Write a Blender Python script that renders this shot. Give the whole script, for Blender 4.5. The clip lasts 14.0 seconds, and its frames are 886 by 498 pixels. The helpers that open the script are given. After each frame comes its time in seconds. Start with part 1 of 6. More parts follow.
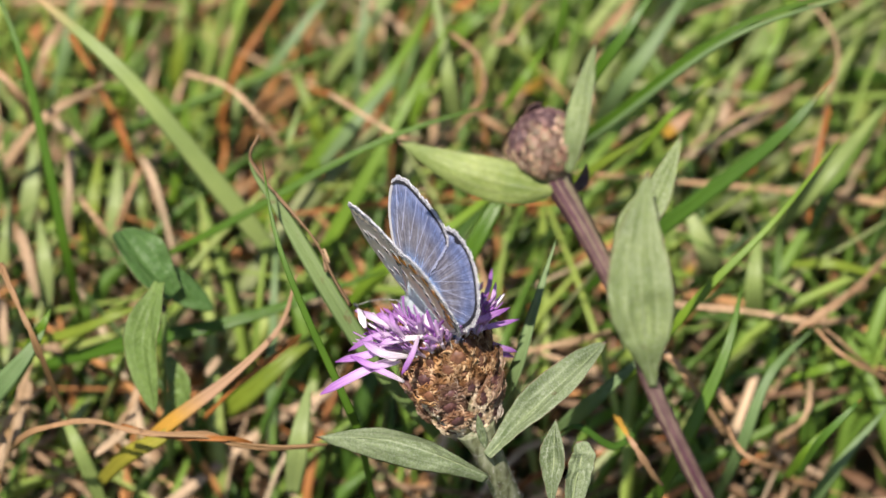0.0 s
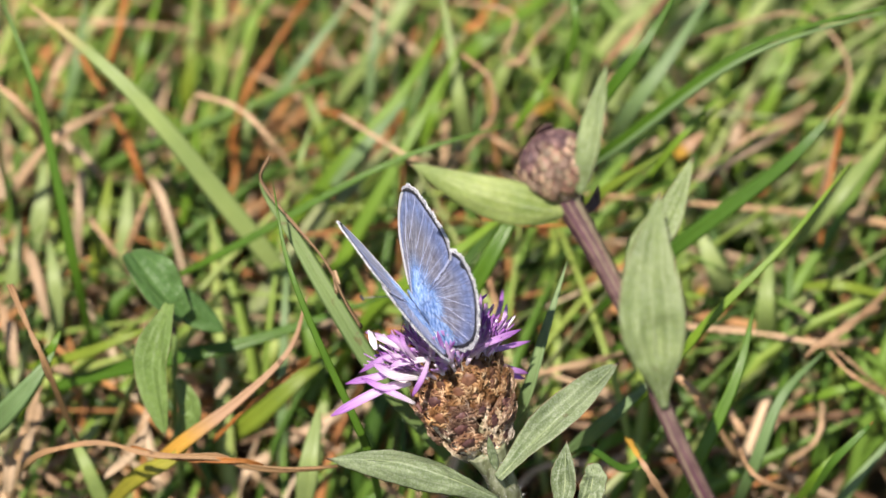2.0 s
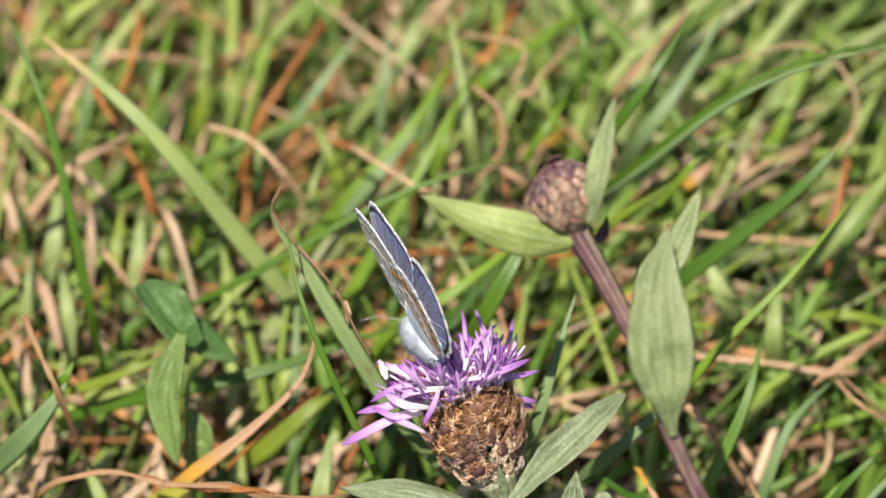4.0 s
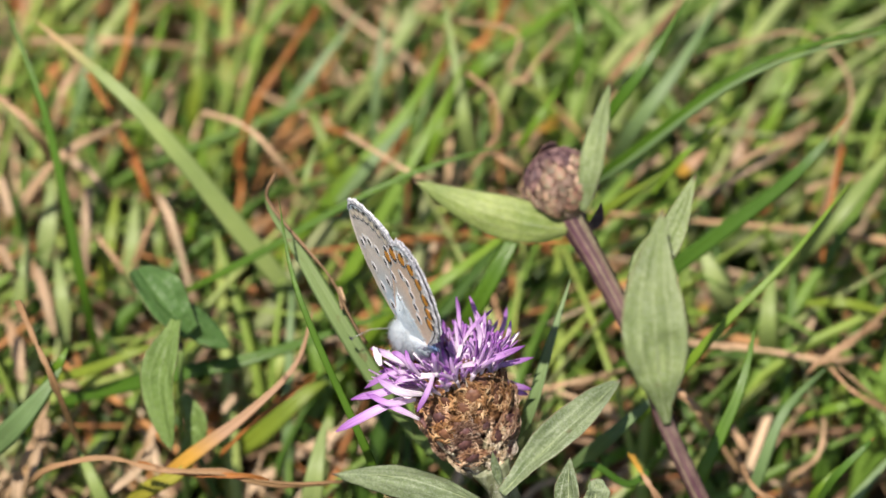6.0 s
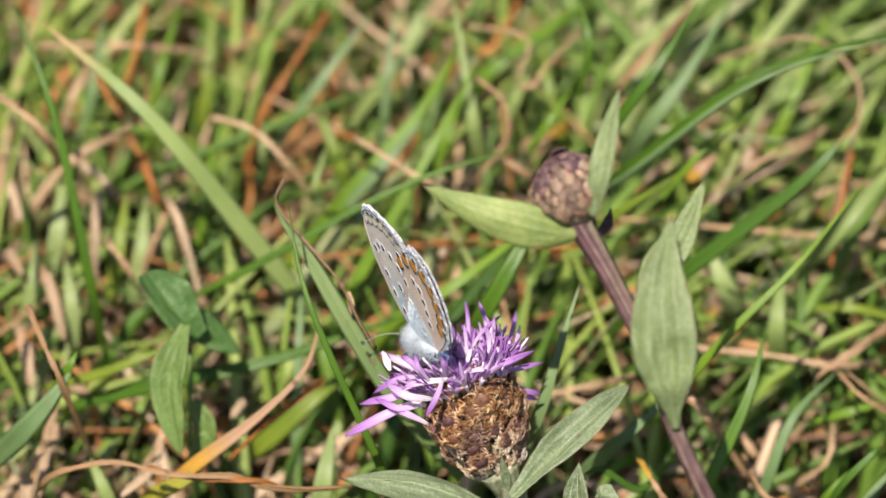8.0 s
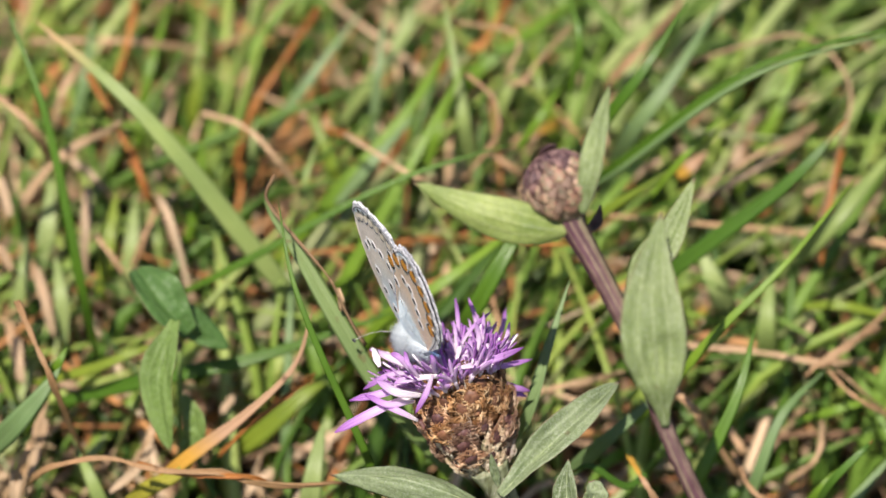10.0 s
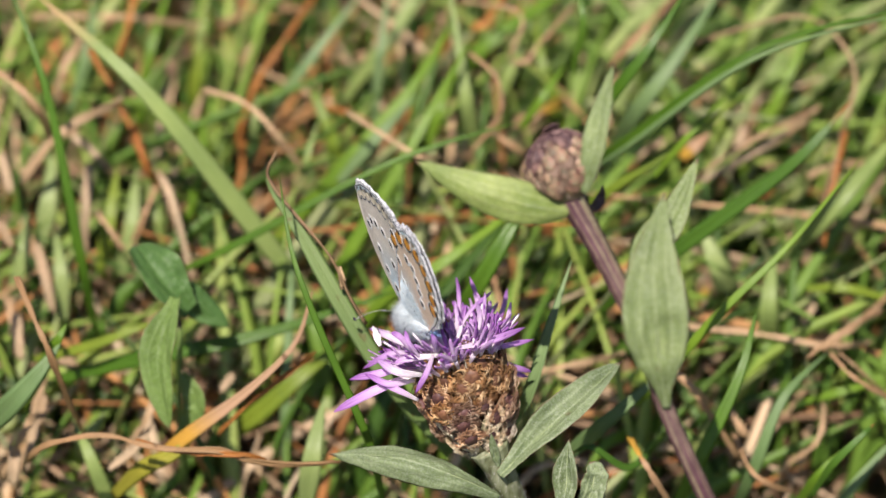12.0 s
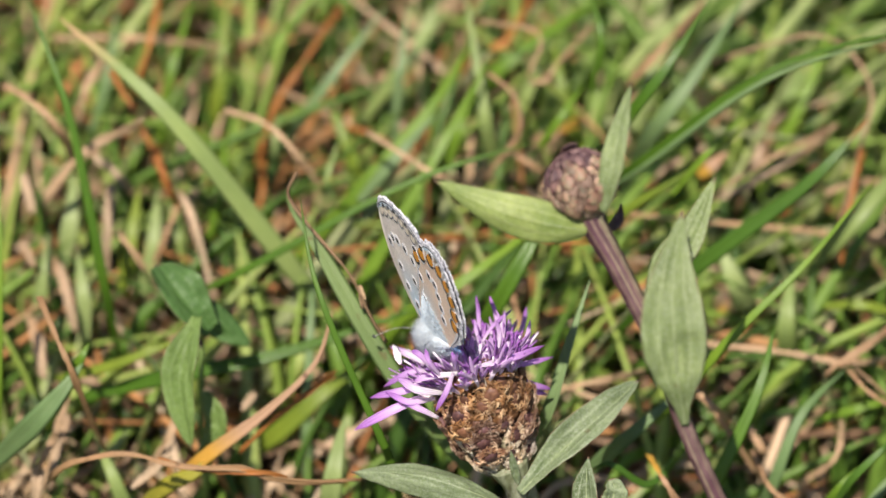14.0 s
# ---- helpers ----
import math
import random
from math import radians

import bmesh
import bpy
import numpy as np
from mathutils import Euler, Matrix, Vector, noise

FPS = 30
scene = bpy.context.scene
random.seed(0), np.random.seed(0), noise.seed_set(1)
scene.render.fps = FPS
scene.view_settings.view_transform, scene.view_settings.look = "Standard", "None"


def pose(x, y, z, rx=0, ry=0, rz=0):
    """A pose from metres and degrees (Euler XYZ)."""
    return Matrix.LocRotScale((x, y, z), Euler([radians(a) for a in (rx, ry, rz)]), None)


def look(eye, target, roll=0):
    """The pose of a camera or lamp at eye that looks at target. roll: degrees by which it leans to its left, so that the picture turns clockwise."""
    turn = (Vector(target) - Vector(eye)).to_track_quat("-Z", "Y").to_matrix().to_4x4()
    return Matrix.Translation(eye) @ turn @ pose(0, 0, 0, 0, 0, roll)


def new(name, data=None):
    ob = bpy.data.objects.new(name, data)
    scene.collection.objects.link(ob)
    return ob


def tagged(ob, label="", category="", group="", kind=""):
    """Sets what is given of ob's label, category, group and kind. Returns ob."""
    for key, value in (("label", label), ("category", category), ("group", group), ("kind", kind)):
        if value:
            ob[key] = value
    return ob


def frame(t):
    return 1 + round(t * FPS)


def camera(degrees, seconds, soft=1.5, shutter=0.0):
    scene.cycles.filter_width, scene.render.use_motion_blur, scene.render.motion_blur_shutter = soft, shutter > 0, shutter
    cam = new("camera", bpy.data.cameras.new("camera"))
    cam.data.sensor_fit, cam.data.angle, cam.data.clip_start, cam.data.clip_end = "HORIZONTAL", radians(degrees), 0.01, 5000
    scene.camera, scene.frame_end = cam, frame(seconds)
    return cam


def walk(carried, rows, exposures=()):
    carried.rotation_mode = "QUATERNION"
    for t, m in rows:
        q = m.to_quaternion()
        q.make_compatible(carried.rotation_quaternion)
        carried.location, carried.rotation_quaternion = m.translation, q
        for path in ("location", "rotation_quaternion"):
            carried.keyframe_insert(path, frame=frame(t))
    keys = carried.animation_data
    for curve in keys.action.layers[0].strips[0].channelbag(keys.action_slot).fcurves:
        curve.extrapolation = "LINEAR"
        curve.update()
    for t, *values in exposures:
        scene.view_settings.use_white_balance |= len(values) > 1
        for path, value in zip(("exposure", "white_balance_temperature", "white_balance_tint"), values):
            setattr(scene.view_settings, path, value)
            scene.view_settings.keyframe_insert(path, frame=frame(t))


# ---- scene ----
cam = camera(13.0, 14.0, soft=1.5)
cam.data.dof.use_dof = True
cam.data.dof.focus_distance = 0.396
cam.data.dof.aperture_fstop = 19.0
AIM = Vector((0.0, 0.0, 0.060))
EYE = AIM + Vector((0.0, -0.282843, 0.282843))


def held(pan, tilt, roll, back):
    """Hand-held pose: degrees of pan, tilt and roll about the resting aim, and metres drawn back."""
    rest = look(EYE, AIM)
    return rest @ Matrix.Translation((0, 0, back)) @ pose(0, 0, 0, tilt, pan, roll)


walk(cam, [
    (0, held(-0.2326, -0.4923, -0.1443, -0.00007)),
    (0.5, held(0.0040, -0.3892, -0.1706, 0.00037)),
    (1, held(0.1406, -0.4965, -0.1588, -0.00012)),
    (1.5, held(0.3455, -0.4937, -0.1168, -0.00122)),
    (2, held(-0.0728, -0.1763, -0.1214, -0.00114)),
    (2.5, held(-0.0408, 0.0162, -0.1616, 0.00046)),
    (3, held(0.0531, 0.1219, -0.2306, 0.00134)),
    (5.5, held(0.1189, 0.3494, -0.0793, 0.00235)),
    (6, held(-0.0064, 0.0739, -0.0642, 0.00206)),
    (6.5, held(-0.0000, 0.0000, -0.0000, -0.00000)),
    (7, held(0.2148, -0.0707, 0.0568, 0.00088)),
    (7.5, held(0.2859, -0.0297, 0.0927, 0.00050)),
    (8, held(0.1305, 0.1472, 0.0199, 0.00221)),
    (10.5, held(0.0004, 0.0475, 0.1949, 0.00235)),
    (11, held(0.4530, -0.2580, 0.1050, 0.00179)),
    (11.5, held(0.0860, -0.4968, 0.4122, -0.00111)),
    (12, held(0.0038, -0.2106, 0.5898, 0.00083)),
    (12.5, held(0.0515, -0.1109, 0.5374, 0.00151)),
    (13, held(0.0229, 0.0166, 0.1806, 0.00156)),
    (13.5, held(-0.0246, -0.0870, 0.2138, -0.00013)),
    (14, held(0.2918, 0.0675, 0.3972, 0.00358)),
], [(t, stops, 6500, 17) for t, stops in (
    (0.0, 0.58), (1.0, 0.61), (1.5, 0.66), (2.0, 0.73), (2.5, 0.77), (3.0, 0.78), (5.5, 0.60), (6.5, 0.57), (8.0, 0.63), (10.5, 0.63), (11.0, 0.57), (12.0, 0.54), (14.0, 0.54))])

# ---- light ----
world = bpy.data.worlds.new("sky")
scene.world = world
world.use_nodes = True
wn = world.node_tree.nodes
sky = wn.new("ShaderNodeTexSky")
sky.sky_type = "NISHITA"
sky.sun_disc = False
SUN_DIR = Vector((-0.15, -0.38, 0.92)).normalized()
sky.sun_elevation = math.asin(SUN_DIR.z)
sky.sun_rotation = math.atan2(SUN_DIR.x, SUN_DIR.y)
world.node_tree.links.new(sky.outputs[0], wn["Background"].inputs[0])
wn["Background"].inputs[1].default_value = 0.060
sun = new("sun", bpy.data.lights.new("sun", "SUN"))
sun.data.energy, sun.data.angle, sun.data.color = 4.75, radians(0.6), (1.0, 0.93, 0.82)
sun.matrix_world = look(SUN_DIR * 3, (0, 0, 0))

# ---- materials ----
def material(name, rough=0.55, translucent=0.0, spec=0.4):
    """A node material; returns it with its node tree and principled shader."""
    m = bpy.data.materials.new(name)
    m.use_nodes = True
    t = m.node_tree
    p = t.nodes["Principled BSDF"]
    p.inputs["Roughness"].default_value = rough
    p.inputs["Specular IOR Level"].default_value = spec
    if translucent:
        tr = t.nodes.new("ShaderNodeBsdfTranslucent")
        mix = t.nodes.new("ShaderNodeMixShader")
        mix.inputs[0].default_value = translucent
        t.links.new(p.outputs[0], mix.inputs[1])
        t.links.new(tr.outputs[0], mix.inputs[2])
        t.links.new(mix.outputs[0], t.nodes["Material Output"].inputs[0])
        m["back"] = tr.name
    return m, t, p


def node(t, kind, **values):
    n = t.nodes.new(kind)
    for key, value in values.items():
        n.inputs[key].default_value = value
    return n


def ramp(t, source, stops):
    n = t.nodes.new("ShaderNodeValToRGB")
    e = n.color_ramp.elements
    while len(e) < len(stops):
        e.new(0.5)
    for i, (at, col) in enumerate(stops):
        e[i].position, e[i].color = at, (*col, 1)
    t.links.new(source, n.inputs[0])
    return n.outputs[0]


def mixed(t, a, b, fac, mode="MIX"):
    n = t.nodes.new("ShaderNodeMix")
    n.data_type, n.blend_type = "RGBA", mode
    for sock, v in ((n.inputs[0], fac), (n.inputs[6], a), (n.inputs[7], b)):
        if isinstance(v, bpy.types.NodeSocket):
            t.links.new(v, sock)
        elif isinstance(v, tuple):
            sock.default_value = (*v, 1)
        else:
            sock.default_value = v
    return n.outputs[2]


def noise_of(t, scale, detail=3.0, vector=None, stretch=None):
    n = node(t, "ShaderNodeTexNoise", Scale=scale, Detail=detail)
    if vector is None:
        vector = t.nodes.new("ShaderNodeTexCoord").outputs["Object"]
    if stretch:
        mp = t.nodes.new("ShaderNodeMapping")
        mp.inputs["Scale"].default_value = stretch
        t.links.new(vector, mp.inputs[0])
        vector = mp.outputs[0]
    t.links.new(vector, n.inputs["Vector"])
    return n.outputs["Fac"]


def coloured(m, t, p, colour):
    t.links.new(colour, p.inputs["Base Color"])
    if "back" in m:
        t.links.new(colour, t.nodes[m["back"]].inputs[0])


def bumped(t, p, height, strength, distance):
    b = node(t, "ShaderNodeBump", Strength=strength, Distance=distance)
    t.links.new(height, b.inputs["Height"])
    t.links.new(b.outputs[0], p.inputs["Normal"])


def uv_of(t):
    return t.nodes.new("ShaderNodeTexCoord").outputs["UV"]


def grass_material(name, stops, island, rough=0.42, streak=0.35, translucent=0.3, tip=None, spots=0.0, deep=0.45):
    m, t, p = material(name, rough, translucent, 0.45)
    if island:
        rnd = t.nodes.new("ShaderNodeNewGeometry").outputs["Random Per Island"]
    else:
        rnd = t.nodes.new("ShaderNodeObjectInfo").outputs["Random"]
    col = ramp(t, rnd, stops)
    uv = uv_of(t)
    lines = noise_of(t, 1.0, 2.0, uv, (14, 0.8, 1))
    col = mixed(t, col, ramp(t, lines, [(0.3, (deep, deep * 1.05, deep * 0.9)), (0.7, (1.25, 1.2, 1.1))]), streak, "MULTIPLY")
    blot = noise_of(t, 160.0, 3.0)
    col = mixed(t, col, ramp(t, blot, [(0.35, (0.7, 0.75, 0.6)), (0.65, (1.2, 1.15, 1.0))]), 0.5, "MULTIPLY")
    if tip:
        sep = t.nodes.new("ShaderNodeSeparateXYZ")
        t.links.new(uv, sep.inputs[0])
        edge = ramp(t, sep.outputs[1], [(tip[1], (0, 0, 0)), (min(1, tip[1] + 0.12), (1, 1, 1))])
        col = mixed(t, col, tip[0], edge)
    if spots:
        pits = noise_of(t, 700.0, 2.0)
        col = mixed(t, col, (0.12, 0.06, 0.02), ramp(t, pits, [(0.66, (0, 0, 0)), (0.72, (spots,) * 3)]))
    coloured(m, t, p, col)
    bumped(t, p, lines, 0.35, 0.0002)
    return m


GREENS = [(0.0, (0.04, 0.095, 0.016)), (0.3, (0.105, 0.215, 0.030)), (0.55, (0.205, 0.345, 0.056)), (0.8, (0.36, 0.47, 0.10)), (1.0, (0.38, 0.43, 0.23))]
STRAWS = [(0.0, (0.34, 0.12, 0.035)), (0.3, (0.52, 0.25, 0.09)), (0.6, (0.60, 0.40, 0.24)), (1.0, (0.74, 0.58, 0.43))]
M_FILL = grass_material("meadow_green", GREENS, True)
M_BRIGHT = grass_material("light_meadow_green", [(0.0, (0.20, 0.34, 0.06)), (0.4, (0.33, 0.49, 0.135)), (0.8, (0.50, 0.60, 0.26)), (1.0, (0.58, 0.58, 0.38))], True, 0.42, 0.35, 0.42)
M_FILL_DRY = grass_material("dry_straw", STRAWS, True, 0.6, 0.5, 0.12)
M_LITTER = grass_material("brown_litter", [(0.0, (0.12, 0.055, 0.026)), (0.4, (0.24, 0.145, 0.085)), (0.75, (0.40, 0.27, 0.175)), (1.0, (0.62, 0.47, 0.35))], True, 0.65, 0.6, 0.08)
M_BLADE = grass_material("blade_green", [(0.0, (0.12, 0.24, 0.018)), (1.0, (0.20, 0.34, 0.032))], False)
M_DARK = grass_material("blade_dark_green", [(0.0, (0.07, 0.17, 0.013)), (1.0, (0.105, 0.22, 0.022))], False, 0.36)
M_PALE = grass_material("blade_pale_green", [(0.0, (0.27, 0.37, 0.11)), (1.0, (0.33, 0.42, 0.17))], False, 0.45)
M_PALE_TIP = grass_material("pale_blade_dry_tip", [(0.0, (0.28, 0.39, 0.11)), (1.0, (0.32, 0.42, 0.15))], False, 0.45, 0.35, 0.3, ((0.56, 0.40, 0.19), 0.80))
M_GREY = grass_material("blade_grey_green", [(0.0, (0.17, 0.28, 0.11)), (1.0, (0.22, 0.33, 0.15))], False, 0.45)
M_YELL = grass_material("blade_yellow_green", [(0.0, (0.18, 0.27, 0.025)), (1.0, (0.25, 0.33, 0.04))], False)
M_BROWNTIP = grass_material("blade_brown_tip", [(0.0, (0.07, 0.17, 0.02)), (1.0, (0.09, 0.2, 0.025))], False, 0.4, 0.35, 0.3, ((0.36, 0.17, 0.05), 0.84))
M_STRAW = grass_material("straw", [(0.0, (0.46, 0.28, 0.16)), (1.0, (0.64, 0.45, 0.30))], False, 0.6, 0.9, 0.12, None, 0.5, 0.2)
M_GOLD = grass_material("golden_green_blade", [(0.0, (0.40, 0.38, 0.05)), (1.0, (0.52, 0.46, 0.07))], False)
M_TAN = grass_material("tan_dead_leaf", [(0.0, (0.40, 0.28, 0.18)), (1.0, (0.60, 0.46, 0.34))], False, 0.7, 0.9, 0.1, None, 0.5, 0.2)
M_LYING = grass_material("lying_straw", [(0.0, (0.42, 0.25, 0.13)), (1.0, (0.46, 0.28, 0.15))], False, 0.6, 0.9, 0.12, None, 0.7, 0.2)
M_RUST = grass_material("rust_stalk", [(0.0, (0.42, 0.15, 0.03)), (1.0, (0.54, 0.23, 0.06))], False, 0.6, 0.9, 0.15, None, 0.5, 0.2)
M_DEAD = grass_material("dead_brown_edge", [(0.0, (0.26, 0.16, 0.09)), (1.0, (0.42, 0.29, 0.18))], False, 0.65, 0.9, 0.1, None, 0.5, 0.2)
M_ORANGE = grass_material("yellowed_blade", [(0.0, (0.62, 0.35, 0.06)), (1.0, (0.66, 0.40, 0.07))], False, 0.5, 0.7, 0.25, ((0.44, 0.27, 0.15), 0.30), 0.7)
M_WITHER = grass_material("withering_blade", [(0.0, (0.17, 0.26, 0.09)), (1.0, (0.17, 0.26, 0.09))], False, 0.5, 0.5, 0.25, ((0.26, 0.15, 0.08), 0.80), 0.5)


def leaf_material(name, low, high, vein, rough=0.6, hair=0.3):
    m, t, p = material(name, rough, 0.22, 0.35)
    big = noise_of(t, 220.0, 4.0)
    col = ramp(t, big, [(0.3, low), (0.7, high)])
    broad = noise_of(t, 70.0, 3.0, None, (1, 1, 1))
    col = mixed(t, col, ramp(t, broad, [(0.3, (0.66, 0.68, 0.6)), (0.5, (1, 1, 1)), (0.7, (1.3, 1.25, 1.3))]), 0.9, "MULTIPLY")
    cells = node(t, "ShaderNodeTexVoronoi", Scale=1100.0)
    cells.feature = "DISTANCE_TO_EDGE"
    t.links.new(t.nodes.new("ShaderNodeTexCoord").outputs["Object"], cells.inputs["Vector"])
    net = ramp(t, cells.outputs["Distance"], [(0.0, (1, 1, 1)), (0.10, (0, 0, 0))])
    col = mixed(t, col, tuple(c * 0.5 for c in low), mixed(t, (0, 0, 0), net, 0.3))
    sep = t.nodes.new("ShaderNodeSeparateXYZ")
    t.links.new(uv_of(t), sep.inputs[0])
    ribs = ramp(t, sep.outputs[0], [(0.0, (0.25,) * 3), (0.03, (0, 0, 0)), (0.24, (0, 0, 0)), (0.27, (0.4,) * 3), (0.30, (0, 0, 0)),
                                    (0.47, (0, 0, 0)), (0.5, (0.5,) * 3), (0.53, (0, 0, 0)), (0.70, (0, 0, 0)), (0.73, (0.4,) * 3), (0.76, (0, 0, 0)), (1.0, (0.25,) * 3)])
    col = mixed(t, col, vein, ribs)
    fuzz = noise_of(t, 4600.0, 3.0)
    col = mixed(t, col, (0.62, 0.66, 0.58), mixed(t, (0, 0, 0), ramp(t, fuzz, [(0.46, (0, 0, 0)), (0.75, (1, 1, 1))]), hair))
    edge = ramp(t, sep.outputs[0], [(0.0, (0.9,) * 3), (0.032, (0, 0, 0)), (0.968, (0, 0, 0)), (1.0, (0.9,) * 3)])
    col = mixed(t, col, (0.20, 0.13, 0.08), edge)
    brown = noise_of(t, 420.0, 2.0)
    col = mixed(t, col, (0.12, 0.08, 0.04), ramp(t, brown, [(0.72, (0, 0, 0)), (0.8, (0.7, 0.7, 0.7))]))
    tip = ramp(t, sep.outputs[1], [(0.955, (0, 0, 0)), (0.99, (1, 1, 1))])
    col = mixed(t, col, (0.16, 0.09, 0.06), tip)
    coloured(m, t, p, col)
    bumped(t, p, cells.outputs["Distance"], 0.4, 0.0002)
    return m


M_LEAF = leaf_material("hairy_leaf", (0.125, 0.18, 0.075), (0.235, 0.30, 0.15), (0.34, 0.41, 0.25), 0.55, 0.25)
M_LEAF_BACK = leaf_material("pale_leaf", (0.15, 0.225, 0.045), (0.29, 0.36, 0.10), (0.46, 0.52, 0.24), 0.55, 0.12)
M_LEAF_PALE = leaf_material("downy_leaf", (0.125, 0.185, 0.055), (0.23, 0.30, 0.11), (0.38, 0.45, 0.23), 0.6, 0.22)
M_WEED = leaf_material("weed_leaf", (0.06, 0.14, 0.03), (0.09, 0.19, 0.045), (0.14, 0.24, 0.07), 0.5, 0.05)
M_WEED_LIT = leaf_material("weed_leaf_light", (0.13, 0.22, 0.045), (0.19, 0.29, 0.075), (0.23, 0.33, 0.12), 0.5, 0.08)


def simple(name, stops, scale, rough=0.6, translucent=0.0, bump=0.3, depth=0.0002, stretch=None, spec=0.4, by_object=0.0):
    m, t, p = material(name, rough, translucent, spec)
    n = noise_of(t, scale, 4.0, None, stretch)
    col = ramp(t, n, stops)
    if by_object:
        rnd = t.nodes.new("ShaderNodeObjectInfo").outputs["Random"]
        col = mixed(t, col, ramp(t, rnd, [(0.0, (0.45, 0.42, 0.45)), (0.5, (1, 1, 1)), (1.0, (1.5, 1.4, 1.25))]), by_object, "MULTIPLY")
    coloured(m, t, p, col)
    if bump:
        bumped(t, p, n, bump, depth)
    return m


def striped_stem():
    """Ribbed stalk skin with purple, brown and green lines along it."""
    m, t, p = material("purple_stem", 0.5, 0.0, 0.4)
    lines = noise_of(t, 1.0, 3.0, uv_of(t), (30, 1.6, 1))
    col = ramp(t, lines, [(0.36, (0.055, 0.022, 0.032)), (0.48, (0.12, 0.055, 0.07)), (0.56, (0.19, 0.14, 0.10)), (0.66, (0.31, 0.31, 0.17))])
    spots = noise_of(t, 700.0, 3.0)
    col = mixed(t, col, ramp(t, spots, [(0.35, (0.6, 0.5, 0.55)), (0.65, (1.25, 1.25, 1.2))]), 0.7, "MULTIPLY")
    coloured(m, t, p, col)
    bumped(t, p, lines, 0.6, 0.0004)
    return m


def petal(name, foot, middle, end):
    """Petal skin, pale at the foot and deeper towards the tip."""
    m, t, p = material(name, 0.5, 0.55, 0.35)
    sep = t.nodes.new("ShaderNodeSeparateXYZ")
    t.links.new(uv_of(t), sep.inputs[0])
    col = ramp(t, sep.outputs[1], [(0.1, foot), (0.5, middle), (0.95, end)])
    lines = noise_of(t, 1.0, 3.0, uv_of(t), (9, 1.5, 1))
    col = mixed(t, col, ramp(t, lines, [(0.36, (0.62, 0.54, 0.66)), (0.5, (1, 1, 1)), (0.64, (1.3, 1.4, 1.25))]), 0.8, "MULTIPLY")
    rnd = t.nodes.new("ShaderNodeObjectInfo").outputs["Random"]
    col = mixed(t, col, ramp(t, rnd, [(0.0, (0.8, 0.74, 0.82)), (1.0, (1.2, 1.25, 1.15))]), 0.8, "MULTIPLY")
    coloured(m, t, p, col)
    bumped(t, p, lines, 0.3, 0.0001)
    return m


M_RIB = simple("leaf_rib", [(0.3, (0.19, 0.25, 0.11)), (0.7, (0.31, 0.37, 0.20))], 1200.0, 0.6, 0.1)
def soil():
    """Crumbly brown soil under a thin green and straw-coloured sward."""
    m, t, p = material("soil", 0.9, 0.0, 0.3)
    crumbs = noise_of(t, 180.0, 4.0)
    col = ramp(t, crumbs, [(0.3, (0.035, 0.022, 0.012)), (0.55, (0.09, 0.06, 0.035)), (0.75, (0.16, 0.11, 0.07))])
    sward = ramp(t, noise_of(t, 90.0, 5.0), [(0.3, (0.03, 0.06, 0.012)), (0.5, (0.07, 0.12, 0.03)), (0.7, (0.20, 0.16, 0.08))])
    col = mixed(t, col, sward, ramp(t, noise_of(t, 7.0, 5.0), [(0.4, (0.15, 0.15, 0.15)), (0.6, (0.85, 0.85, 0.85))]))
    coloured(m, t, p, col)
    bumped(t, p, crumbs, 0.8, 0.003)
    return m


M_SOIL = soil()
M_PETAL = petal("petal", (0.92, 0.84, 0.92), (0.76, 0.50, 0.86), (0.54, 0.22, 0.68))
M_PETAL_WIDE = petal("petal_wide", (0.92, 0.90, 0.92), (0.88, 0.76, 0.91), (0.70, 0.42, 0.82))
M_PETAL_PALE = simple("petal_pale", [(0.25, (0.74, 0.56, 0.84)), (0.7, (0.90, 0.84, 0.91))], 500.0, 0.5, 0.35, 0.2, 0.0001, None, 0.35, 0.3)
M_CHAFF = simple("chaff", [(0.3, (0.62, 0.50, 0.36)), (0.7, (0.82, 0.74, 0.62))], 900.0, 0.6, 0.3)
M_POLLEN = simple("anther", [(0.3, (0.62, 0.50, 0.64)), (0.7, (0.84, 0.78, 0.82))], 2500.0, 0.7)
M_BRACT = simple("bract_base", [(0.3, (0.09, 0.05, 0.03)), (0.6, (0.18, 0.11, 0.065)), (0.8, (0.30, 0.24, 0.16))], 900.0, 0.65, 0.0, 0.5, 0.0002, None, 0.35, 0.5)
M_SCALE = simple("bract_appendage", [(0.3, (0.035, 0.015, 0.017)), (0.55, (0.095, 0.045, 0.043)), (0.75, (0.28, 0.15, 0.115))], 1100.0, 0.55, 0.0, 0.5, 0.0002, None, 0.4, 0.7)
M_BRACT_PALE = simple("bract_pale_green", [(0.3, (0.20, 0.17, 0.09)), (0.55, (0.36, 0.34, 0.20)), (0.8, (0.52, 0.50, 0.34))], 900.0, 0.65, 0.05, 0.5, 0.0002, None, 0.35, 0.4)
M_BRACT_WARM = simple("bract_warm_brown", [(0.3, (0.10, 0.045, 0.018)), (0.6, (0.22, 0.11, 0.045)), (0.8, (0.40, 0.25, 0.12))], 900.0, 0.65, 0.05, 0.5, 0.0002, None, 0.35, 0.5)
M_TIP_WARM = simple("bract_tip_warm", [(0.3, (0.06, 0.026, 0.016)), (0.55, (0.17, 0.08, 0.045)), (0.8, (0.38, 0.22, 0.12))], 1100.0, 0.55, 0.0, 0.5, 0.0002, None, 0.4, 0.7)
